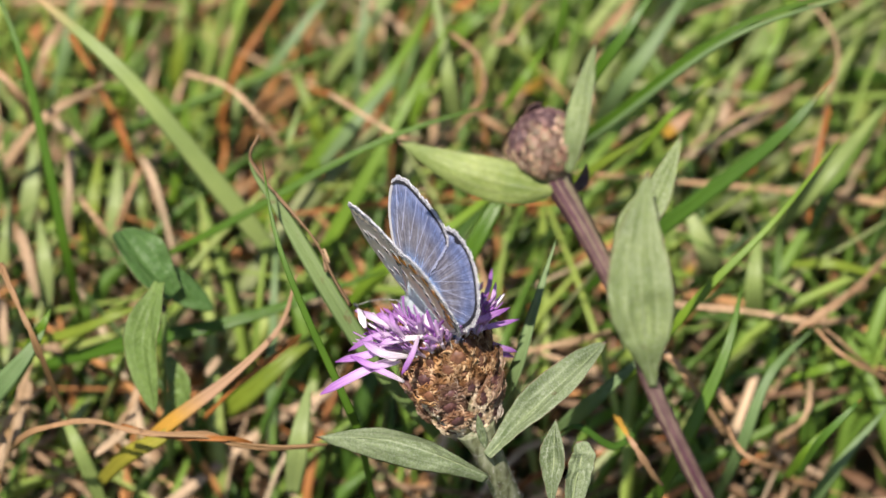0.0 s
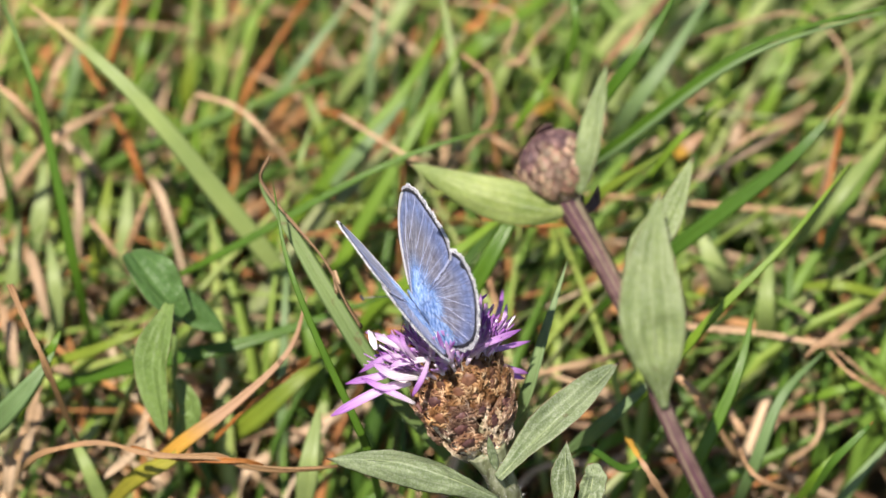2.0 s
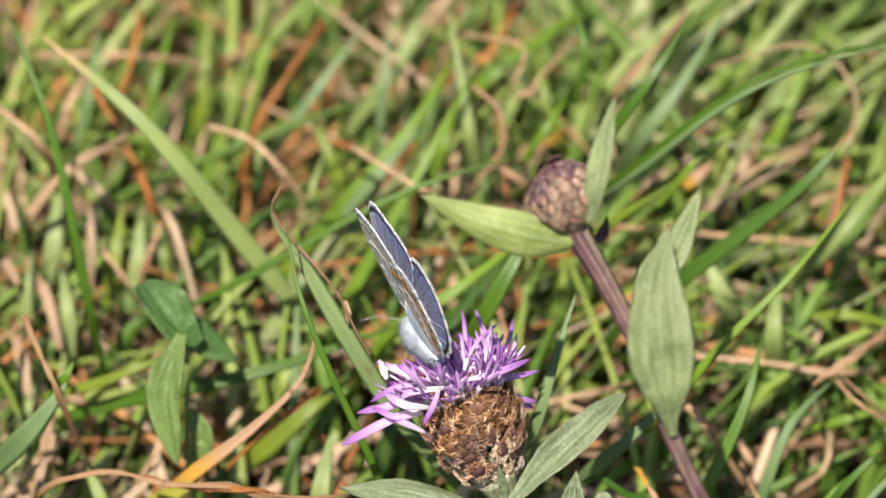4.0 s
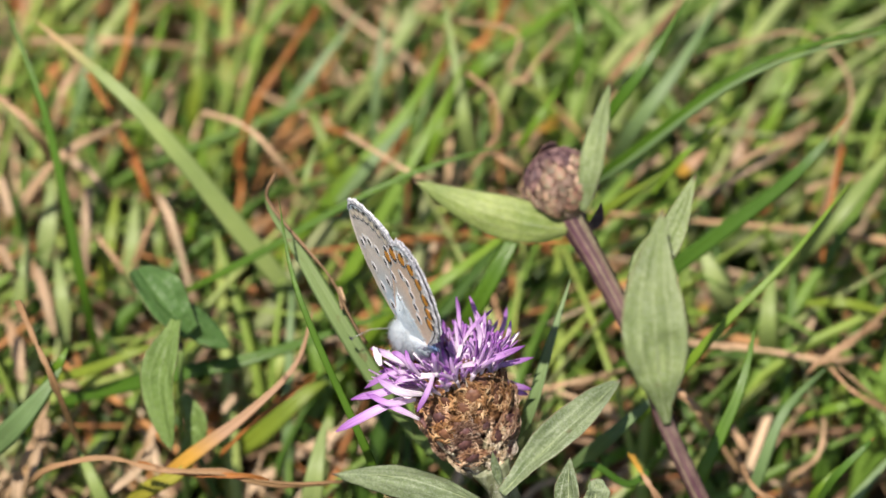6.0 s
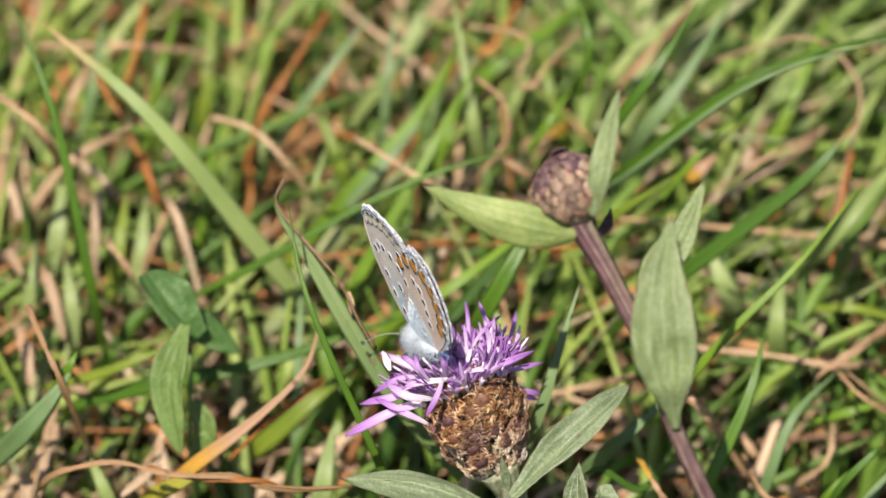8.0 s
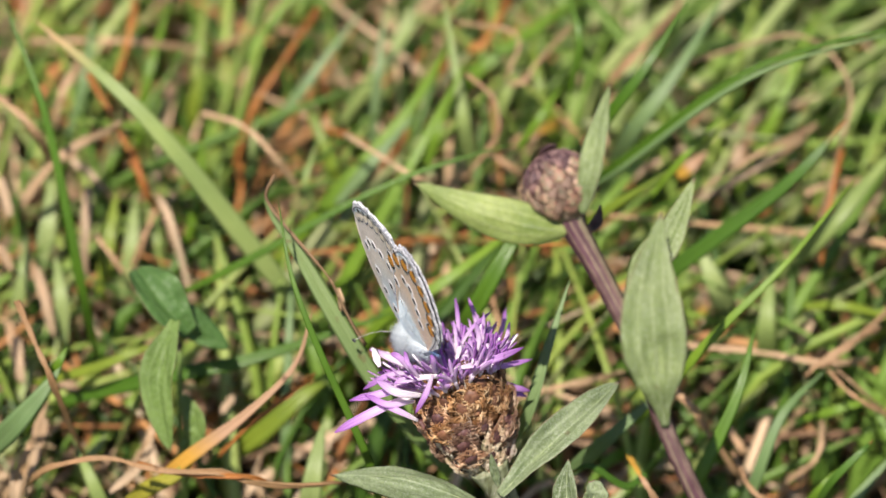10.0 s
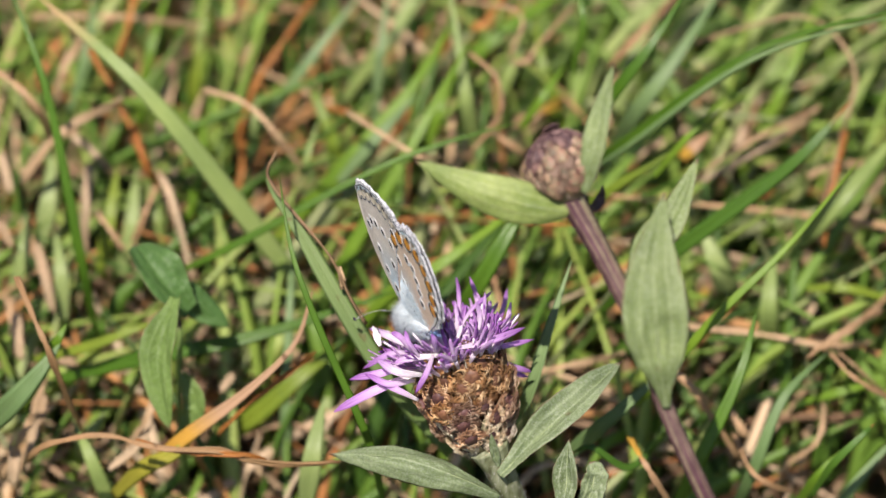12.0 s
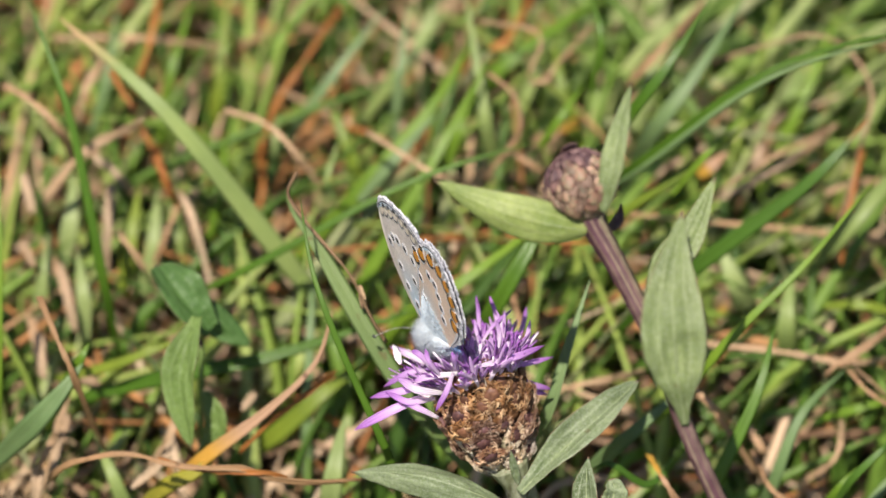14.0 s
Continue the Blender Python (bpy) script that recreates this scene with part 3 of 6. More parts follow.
def vein_lines(pairs, lift, side, width):
    out = []
    for (f0, q0), (f1, q1) in pairs:
        verts, faces, uvs = [], [], []
        ln = math.hypot(f1 - f0, q1 - q0)
        nf, nq = -(q1 - q0) / ln * width / 2, (f1 - f0) / ln * width / 2
        for i in range(9):
            u = i / 8
            f, q = f0 + (f1 - f0) * u, q0 + (q1 - q0) * u
            w = 1 - 0.6 * u
            verts += [wing_point(f - nf * w, q - nq * w, lift, side), wing_point(f, q, lift - 0.04, side), wing_point(f + nf * w, q + nq * w, lift, side)]
            uvs += [(0, u), (0.5, u), (1, u)]
        for i in range(8):
            faces += [(3 * i, 3 * i + 1, 3 * i + 4, 3 * i + 3), (3 * i + 1, 3 * i + 2, 3 * i + 5, 3 * i + 4)]
        out.append((verts, faces, uvs))
    return joined(out)


def hairs(count, seed, origin, spread, length, lean, width=0.07, flat=1.0):
    """Fine hairs as slim three-sided spikes from an ellipsoid's skin; all in mm."""
    rng = random.Random(seed)
    pieces = []
    for _ in range(count):
        d = Vector((rng.gauss(0, 1), rng.gauss(0, 1), rng.gauss(0, 1))).normalized()
        p = Vector([o + s * c for o, s, c in zip(origin, spread, d)])
        e = p + (d + Vector(lean) * rng.uniform(0.4, 1.2) + Vector((rng.gauss(0, 0.2), rng.gauss(0, 0.2), rng.gauss(0, 0.2)))).normalized() * length * rng.uniform(0.6, 1.2)
        e.x = p.x + (e.x - p.x) * flat
        s = d.orthogonal().normalized() * width
        t2 = d.cross(s)
        v = [vec(p + s), vec(p - s * 0.5 + t2 * 0.87), vec(p - s * 0.5 - t2 * 0.87), vec(e)]
        pieces.append((v, [(0, 1, 3), (1, 2, 3), (2, 0, 3)], [(0, 0), (1, 0), (0.5, 0), (0.5, 1)]))
    return joined(pieces)


def wing_hairs(which, lift, side, way, count):
    """Hair lying along the root of a wing, on its upper (way -1) or under side (way 1)."""
    rng = random.Random(count)
    pieces = []
    for _ in range(count):
        r, a = rng.uniform(0.0, 1.0) ** (0.9 if which == "forewing" else 1.3), rng.uniform(0, 1)
        reach = 5.6 if way < 0 else 5.6
        if which == "forewing":
            ang = radians(-4 + 62 * a)
            r = abs(rng.gauss(0, 0.5))
            f, q = -0.5 - r * 2.9 * math.sin(ang), 0.4 + r * 2.9 * math.cos(ang)
        else:
            ang = radians(34 + 52 * a) if way < 0 else radians(30 + 56 * a)
            f, q = -r * reach * (1.5 if a > 0.5 and way < 0 else 1.15) * math.sin(ang), r * reach * math.cos(ang) - 0.6
        ln = rng.uniform(0.7, 1.5) * (1.25 if way < 0 else 1.0)
        d = math.hypot(f, q) + 0.01
        uf, uq = f / d + rng.gauss(0, 0.25) - 0.2, q / d + rng.gauss(0, 0.25)
        w = 0.035
        stand = way * (rng.uniform(0.02, 0.2) if way > 0 else 0.03)
        v = [wing_point(f - uq * w, q + uf * w, lift, side), wing_point(f + uq * w, q - uf * w, lift, side), wing_point(f, q, lift + way * (0.08 if way > 0 else 0.03), side),
             wing_point(f + uf * ln, q + uq * ln, lift + stand, side)]
        pieces.append((v, [(0, 1, 3), (1, 2, 3), (2, 0, 3)], [(0, 0), (1, 0), (0.5, 0), (0.5, 1)]))
    return joined(pieces)


def ball(origin, spread, nu=14, nv=9):
    verts, faces, uvs = [], [], []
    for j in range(nv + 1):
        a = math.pi * (0.02 + 0.96 * j / nv)
        for i in range(nu):
            b = 2 * math.pi * i / nu
            k = 1 + 0.05 * math.sin(5 * b + 3 * a)
            verts.append(vec((origin[0] + spread[0] * k * math.sin(a) * math.cos(b), origin[1] + spread[1] * math.cos(a), origin[2] + spread[2] * k * math.sin(a) * math.sin(b))))
            uvs.append((i / nu, j / nv))
    for j in range(nv):
        for i in range(nu):
            a, b = j * nu + i, j * nu + (i + 1) % nu
            faces.append((a, b, b + nu, a + nu))
    faces.append(tuple(range(nu))[::-1])
    faces.append(tuple(nv * nu + i for i in range(nu)))
    return verts, faces, uvs


SPOTS_F = [(1.04, 8.8), (-0.2, 9.4), (-1.35, 9.3), (-2.75, 8.6), (0.3, 6.1), (0.1, 3.8), (-4.2, 7.6)]
SPOTS_H = [(-2.1, 5.4), (-4.6, 6.95), (-7.4, 8.15), (-8.4, 7.5), (-8.5, 6.1), (-8.4, 4.7), (-8.1, 3.2), (-4.0, 4.2), (-0.9, 2.1), (-2.7, 1.95), (-4.6, 1.2)]
LUNULES = [(-5.0, 9.2), (-6.9, 10.25), (-8.9, 10.35), (-10.6, 9.75), (-11.6, 8.5), (-12.0, 6.9), (-11.7, 5.2), (-10.8, 3.7)]


def build_wing(which, side, parent):
    pts, lift = (FORE, 0.0) if which == "forewing" else (HIND, 0.11)
    shape, slots = wing_sheet(pts, lift, side)
    wing = part(which, shape, [M_WING, M_UNDER_F if which == "forewing" else M_UNDER_H], parent, "blue above, pale grey-buff below", None, slots)
    lo, hi = (0.34, 0.76) if which == "forewing" else (0.20, 0.80)
    part("fringe", rim_strip(pts, lo, hi, lift - 0.03, side, 0.46, 0.06, 72, 0.12, 0.22, 0.06), M_FRINGE_WING, wing, "white scalloped fringe")
    part("margin", rim_strip(pts, lo, hi, lift - 0.09, side, 0.06, 0.30, 72, 0.10, 0.0, 0.05), M_BLACK, wing, "black line inside the fringe")
    if which == "forewing":
        part("costa_edge", rim_strip(pts, 0.05, 0.36, lift - 0.06, side, 0.10, 0.30), M_WHITE, wing, "whitish leading edge")
        ends = [(1.0, 13.2), (-1.1, 13.6), (-3.3, 13.3), (-5.6, 12.6), (-8.1, 11.0)]
        root = [(1.5, 6.8), (0.6, 7.3), (-1.0, 7.0), (-2.1, 6.0), (-1.6, 2.8)]
        veins = list(zip(root, ends)) + [((0.2, 0.9), (1.5, 6.8)), ((-0.4, 0.8), (-2.1, 6.0))]
    else:
        ends = [(-9.6, 11.9), (-11.8, 10.9), (-12.9, 8.4), (-12.9, 6.0), (-11.9, 3.6), (-9.6, 1.6)]
        root = [(-3.8, 5.1), (-4.5, 4.9), (-4.9, 4.2), (-4.7, 3.5), (-3.3, 1.9), (-2.2, 0.7)]
        veins = list(zip(root, ends)) + [((-0.8, 0.5), (-3.8, 5.1)), ((-0.8, 0.4), (-4.7, 3.5))]
    for pair in veins:
        part("vein", vein_lines([pair], lift - 0.035, side, 0.11 if which == "forewing" else 0.07), M_VEIN, wing, "fine pale vein")
    tagged(part("wing_hair", wing_hairs(which, lift - 0.04, side, -1, 1700), M_FUZZ_BLUE, wing, "blue hair at the wing's root"), kind="stuff")
    if which == "hindwing":
        tagged(part("under_hair", wing_hairs(which, lift + 0.04, side, 1, 1800), M_FUZZ_ICE, wing, "ice-blue hair under the wing's root"), kind="stuff")
    part("pale_band", rim_strip(pts, lo, hi, lift + 0.04, side, 0.02, 0.50, 72, 0.04, 0.0, 0.008), M_UNDER_RIM, wing, "whitish band along the underside margin")
    under = lift + 0.06
    for f, q in (SPOTS_F if which == "forewing" else SPOTS_H):
        ringed = part("eye_spot", disc(f, q, 0.72, 0.54, under, side, 70, 14), M_WHITE, wing, "white ring with a black spot")
        ringed["label"] = "black spot ringed with white"
        part("spot_centre", disc(f, q, 0.37, 0.26, under + 0.03, side, 70), M_BLACK, wing)
    if which == "hindwing":
        for i, (f, q) in enumerate(LUNULES):
            way = math.degrees(math.atan2(q - 4.6, f + 4.6))
            uf, uq = math.cos(radians(way)), math.sin(radians(way))
            f, q = f + 0.30 * uf, q + 0.30 * uq
            part("lunule_edge", disc(f + 0.1 * uf, q + 0.1 * uq, 1.35, 0.84, under, side, way, 14), M_WHITE, wing, "white ground round an orange crescent")
            part("lunule", disc(f + 0.05 * uf, q + 0.05 * uq, 0.78, 0.66, under + 0.03, side, way, 12), M_SPOT_ORANGE, wing, "orange crescent")
            part("lunule_bow", bow(f + 0.1 * uf, q + 0.1 * uq, way + 180, 0.82, 85, 0.32, under + 0.05, side), M_BLACK, wing)
            part("lunule_spot", disc(f + 0.98 * uf, q + 0.98 * uq, 0.30, 0.42 if i < 5 else 0.62, under + 0.05, side, way), M_BLACK, wing)
        part("dark_edge", rim_strip(pts, lo, hi, under, side, 0.02, 0.10), M_BODY, wing)
        part("front_edge", rim_strip(pts, 0.06, 0.21, under, side, 0.05, 0.16, 72, 0.03), M_FRINGE_WING, wing, "pale front edge of the hindwing")
        # black disc painting in the shade at the hindwing's apex
        part("apex_spot", disc(-9.9, 11.7, 0.75, 0.40, lift - 0.06, side, 150), M_BLACK, wing)
    else:
        for i in range(7):
            a = i / 6
            f, q = 0.9 - 8.2 * a, 13.0 + 0.55 * math.sin(2.4 * a) - 2.2 * a * a
            way = 84 + 44 * a
            uf, uq = math.cos(radians(way)), math.sin(radians(way))
            part("marginal_spot", disc(f, q, 0.20, 0.34, under + 0.03, side, way), M_BLACK if i % 2 else M_BODY, wing)
            part("marginal_lunule", disc(f - 0.75 * uf, q - 0.75 * uq, 0.44, 0.5, under, side, way), M_SPOT_PALE, wing, "faint yellowish crescent")
            part("marginal_bow", bow(f - 0.7 * uf, q - 0.7 * uq, way + 180, 0.6, 75, 0.15, under + 0.02, side), M_BODY, wing)
        part("dark_edge", rim_strip(pts, lo, hi, under, side, 0.02, 0.10), M_BODY, wing)
        part("trailing_fringe", rim_strip(pts, 0.76, 0.88, lift - 0.05, side, 0.12, 0.16, 72, 0.12), M_VEIN, wing, "whitish trailing edge")
    for ob in wing.children:
        if ob.name.split(".")[0] not in ("vein", "wing_hair", "under_hair"):
            ob.data.polygons.foreach_set("use_smooth", [False] * len(ob.data.polygons))
    return wing


def build_butterfly():
    b = thing("butterfly", (0, 0, 0), "small blue butterfly with white-fringed wings feeding on a knapweed flower", "butterfly")
    part("thorax", ball((0, -1.5, -1.8), (1.1, 2.2, 1.6)), M_TORSO, b)
    tagged(part("thorax_hair", hairs(2000, 3, (0, -1.5, 0.5), (0.05, 1.5, 0.5), 1.1, (0, -0.6, 0.8), 0.03, 0.10), M_FUZZ_BLUE, b, "bright blue hair on the back"), kind="stuff")
    tagged(part("belly_hair", joined([hairs(4200, 4, (0, -1.5, -1.8), (1.1, 2.2, 1.6), 0.9, (0, -0.2, -0.3), 0.035), hairs(1500, 5, (0, -4.2, -1.5), (0.9, 1.8, 1.0), 0.9, (0, -0.6, -0.5), 0.035)]), M_FUZZ_PALE, b, "whitish hair on the belly"), kind="stuff")
    part("abdomen", tube([(0, -1.8, -1.6), (0, -4.0, -1.3), (0, -6.0, -0.8), (0, -7.4, -0.4)], [0.9, 0.9, 0.75, 0.3], 12, 12), M_TORSO, b)
    tagged(part("abdomen_hair", joined([hairs(420, 6 + n, (0, -3.2 - 1.4 * n, -1.4 + 0.12 * n * n), (0.8, 1.3, 0.8), 0.6, (0, -1.0, 0.1), 0.03) for n in range(3)]), M_FUZZ_ICE, b, "pale blue-grey hair"), kind="stuff")
    part("head", ball((0, 1.1, -2.0), (0.85, 0.8, 0.8)), M_BODY, b)
    for s in (-1, 1):
        part("eye", ball((s * 0.6, 1.3, -1.9), (0.4, 0.48, 0.55)), M_BLACK, b)
        ant = part("antenna", tube([(s * 0.3, 1.7, -1.6), (s * 1.8, 3.9, -1.8), (s * 3.5, 5.9, -2.7)], [0.05, 0.04, 0.05], 22, 6), M_RINGED, b, "black and white ringed antenna")
        part("club", ball((s * 3.6, 6.1, -2.8), (0.16, 0.45, 0.16), 8, 6), M_BLACK, ant)
        for y in (1.8, 0.6, -0.6):
            part("leg", tube([(s * 0.7, y - 1.2, -3.0), (s * 1.6, y - 0.7, -3.8), (s * 1.9, y - 0.3, -5.4)], [0.09, 0.06, 0.04], 8, 5), M_BODY, b)
    part("proboscis", tube([(0, 1.6, -2.5), (0, 2.0, -3.8), (0, 1.7, -5.4)], [0.08, 0.06, 0.04], 8, 5), M_BODY, b)
    wings = [build_wing(w, s, b) for s in (-1, 1) for w in ("forewing", "hindwing")]
    return b, wings


BUTTERFLY, WINGS = build_butterfly()


# ---- knapweed in flower ----
def place_part(name, mesh, parent, m, label=""):
    ob = new(name, mesh)
    ob.parent = parent
    ob.matrix_basis = m
    return tagged(ob, label)


def bract_meshes(scale_mat, base_mat, margin_mat, fringe, size, splay, fine=0):
    """A scale that hugs the cup, its dark knob-like tip, and the tip's ragged, hairy margin."""
    s = size
    rng = random.Random(int(size * 100))
    body = ribbon([(0, 0, 0), (0, 1.1 * s, 0.16 * s), (0, 2.1 * s, 0.20 * s)], 1.9 * s, 0.16 * s, (0, 0, 1), lambda u: 0.75 + 0.45 * math.sin(2.6 * u) - 0.45 * u, 5, 4, -0.22)
    # the knob: a lumpy, puckered cap with a hollow in its middle
    verts, faces, uvs = ball((0, 0, 0), (0.62 * s, 0.66 * s, 0.40 * s), 14, 10)
    knob = []
    for v in verts:
        x, y, z = v.x / MM / s, v.y / MM / s, v.z / MM / s
        k = 1 + 0.16 * noise.noise((x * 3 + size * 7, y * 3, z * 3)) + 0.10 * math.sin(7 * math.atan2(y, x) + size * 9)
        hollow = 0.16 * math.exp(-((x * x + (y + 0.1) ** 2) / 0.05)) if z > 0 else 0
        knob.append(vec((x * k * s, (1.85 + y * k) * s, (0.40 + z * k - hollow - 0.22 * y * y) * s)))
    tip = (knob, faces, uvs)
    # its comb: curled hairs that bend round to one side and lie over the next scale
    rags = []
    for i in range(fringe + fine):
        broad = i < fringe
        a = rng.uniform(-2.9, 2.9)
        r0 = rng.uniform(0.34, 0.60)
        p = Vector((r0 * s * math.sin(a), (1.85 + r0 * 1.05 * math.cos(a)) * s, rng.uniform(0.34, 0.56) * s))
        turn = rng.choice((1, 1, -1)) * rng.uniform(0.5, 1.2)
        ln = s * rng.uniform(0.16, 0.40) * splay
        line = [p]
        for n in range(3):
            h = a + turn * (0.3 + n)
            line.append(line[-1] + Vector((math.sin(h), math.cos(h), 0)) * ln + Vector((0, 0, (0.10, -0.05, -0.16)[n] * s * rng.uniform(0.3, 1.5))))
        if broad:
            rags.append(ribbon(line, rng.uniform(0.16, 0.28) * s, 0.05 * s, (0, 0, 1), taper_blade, 6, 2, 0.4, 0.0, rng.uniform(-50, 50)))
        else:
            rags.append(tube(line, [0.040 * s, 0.042 * s, 0.036 * s, 0.012 * s], 5, 3))
    return (mesh_of("bract", body, base_mat), mesh_of("bract_tip", tip, scale_mat), mesh_of("bract_margin", joined(rags), margin_mat) if fringe else None)


def bud_scale_meshes(scale_mat, base_mat, margin_mat, fringe, size, splay, fine=0):
    """A broad flat scale of a closed bud, its dark shield-shaped end, and a short frayed margin."""
    s = size
    rng = random.Random(int(size * 77) + fringe)
    body = ribbon([(0, 0, 0), (0, 0.9 * s, 0.22 * s), (0, 1.9 * s, 0.20 * s)], 1.75 * s, 0.14 * s, (0, 0, 1), lambda u: 0.7 + 0.5 * math.sin(2.7 * u) - 0.3 * u, 6, 6, -0.30, 0.03)
    shield = ribbon([(0, 1.15 * s, 0.27 * s), (0, 1.65 * s, 0.34 * s), (0, 2.15 * s, 0.26 * s), (0, 2.45 * s, 0.30 * s)], 1.35 * s, 0.16 * s, (0, 0, 1), lambda u: max(0.05, math.sin(math.pi * (0.16 + 0.84 * u)) ** 0.8), 8, 6, -0.34, 0.05, 0, 1, 0.0, 0.0, 0.10)
    curl = 1 / 6.4
    body, shield = [([v - vec((0, 0, curl * ((v.y / MM) ** 2 + (v.x / MM) ** 2))) for v in sh[0]], sh[1], sh[2]) for sh in (body, shield)]
    rags = []
    for i in range(fringe * 2):
        u = rng.uniform(0.1, 1.0)
        sd = rng.choice((-1, 1))
        p = Vector((sd * 0.60 * s * math.sin(math.pi * (0.2 + 0.75 * u)), (1.2 + 1.2 * u) * s, 0.22 * s))
        p.z -= curl * (p.y ** 2 + p.x ** 2)
        e = p + Vector((sd * rng.uniform(0.05, 0.2), rng.uniform(0.05, 0.25), rng.uniform(-0.02, 0.10))) * s
        rags.append(tube([p, (p + e) / 2, e], [0.035 * s, 0.03 * s, 0.012 * s], 3, 3))
    return (mesh_of("bract", body, base_mat), mesh_of("bract_tip", shield, scale_mat), mesh_of("bract_margin", joined(rags), margin_mat))


def profile(radii, s):
    q = max(0.0, min(0.9999, s)) * (len(radii) - 1)
    a = int(q)
    return radii[a] + (radii[a + 1] - radii[a]) * (q - a)


def flower_cup(parent, foot, top, radii, count, size, mats, fringe, seed, label, steps=(0.02, 0.93), splay=0.8, fine=0, pattern=bract_meshes):
    """An egg-shaped cup of overlapping scales from foot to top (world, mm), radii along it."""
    foot, top = Vector(foot), Vector(top)
    axis = top - foot
    core = part("flower_cup", tube([foot, foot.lerp(top, 0.5), top], [r * 0.90 for r in radii], 14, 18), mats[0][0], parent, label, parent.location)
    rng = random.Random(seed)
    up = axis.normalized()
    e1 = up.orthogonal().normalized()
    e2 = up.cross(e1)
    sets = [[pattern(knob, skin, rag, fringe, size * f, splay, fine) for f in (0.8, 1.0, 1.2)] for knob, skin, rag in zip(*mats)]
    for i in range(count):
        s = steps[0] + (steps[1] - steps[0]) * (i / count) ** 0.9
        a = i * 2.39996 + rng.uniform(-0.15, 0.15)
        out = e1 * math.cos(a) + e2 * math.sin(a)
        r = profile(radii, s) * 0.95
        slope = (profile(radii, s + 0.08) - profile(radii, s - 0.08)) / (0.16 * axis.length)
        y = (up + out * slope).normalized()
        z = (out - y * out.dot(y)).normalized()
        x = y.cross(z)
        c = (foot + axis * s + out * r) * MM - parent.location
        m = Matrix((x, y, z)).transposed().to_4x4()
        m.translation = c
        m = m @ pose(0, 0, 0, rng.uniform(-3, 5) * (1 + splay), rng.uniform(-8, 8), rng.uniform(-22, 22) * (0.5 + splay))
        zone = max(0, min(len(sets) - 1, int(len(sets) * (s + 0.12 + rng.uniform(-0.14, 0.14)))))
        body, tip, spikes = sets[zone][rng.randrange(3)]
        bract = place_part("bract", body, core, m)
        place_part("bract_tip", tip, core, m)
        if spikes:
            place_part("bract_margin", spikes, core, m)
    return core


def leaf_on(parent, name, points, width, face, mat, label="", fold=0.25, taper=taper_leaf, ripple=0.03, seed=1, cup=0.0, groove=0.018, dent=0.10):
    leaf = part(name, ribbon(points, width, 0.28, face, taper, 44, 26, fold, ripple, 0.0, seed, cup, groove, dent), mat, parent, label, parent.location)
    lift = Vector(face).normalized()
    part("midrib", ribbon([Vector(p) + lift * (0.06 if fold >= 0 else 0.02) for p in points], 0.30, 0.22, face, lambda u: 1.0 - 0.8 * u, 44, 2, 0.0, 0.0, 0.0, seed), M_RIB if mat in (M_LEAF, M_LEAF_BACK, M_LEAF_PALE) else mat, leaf, "", parent.location)
    return leaf


def stem_hairs(points, radius, count, seed):
    """Short hairs standing off a stem."""
    rng = random.Random(seed)
    line = spline(points, 40)
    pieces = []
    for _ in range(count):
        i = rng.randrange(len(line) - 1)
        along = (line[i + 1] - line[i]).normalized()
        p = line[i].lerp(line[i + 1], rng.random())
        out = (along.orthogonal().normalized())
        out.rotate(Matrix.Rotation(rng.uniform(0, 6.28), 3, along))
        a = p + out * radius * 0.97
        e = a + (out * rng.uniform(0.1, 0.5) + along * rng.uniform(-0.5, 0.9) + along.cross(out) * rng.gauss(0, 0.4)).normalized() * rng.uniform(0.25, 0.7)
        w = along.cross(out) * 0.022
        v = [vec(a + w), vec(a - w), vec(a + along * 0.03), vec(e)]
        pieces.append((v, [(0, 1, 3), (1, 2, 3), (2, 0, 3)], [(0, 0), (1, 0), (0.5, 0), (0.5, 1)]))
    return joined(pieces)


def floret(p, d, out, ln, rng, seed):
    """One floret: a slender tube that opens into narrow splayed lobes."""
    bend = p + d * ln * 0.5
    pieces = []
    v, f, u = tube([p, p.lerp(bend, 0.5), bend], [0.16, 0.17, 0.27], 5, 6)
    pieces.append((v, f, [(x, 0.45 * y) for x, y in u]))
    side = d.cross(out).normalized()
    for n in range(4):
        a = n * 1.571 + rng.uniform(-0.5, 0.5)
        way = (d + (out * math.cos(a) + side * math.sin(a)) * rng.uniform(0.15, 0.55)).normalized()
        tip = bend + way * ln * rng.uniform(0.36, 0.56)
        mid = bend.lerp(tip, 0.5) + d * 0.25
        v, f, u = ribbon([bend - d * 0.2, mid, tip], rng.uniform(0.30, 0.46), 0.12, out + d * 0.2, taper_petal, 7, 2, 0.6, 0.0, rng.uniform(-70, 70), seed)
        pieces.append((v, f, [(x, 0.4 + 0.6 * y) for x, y in u]))
    return joined(pieces)


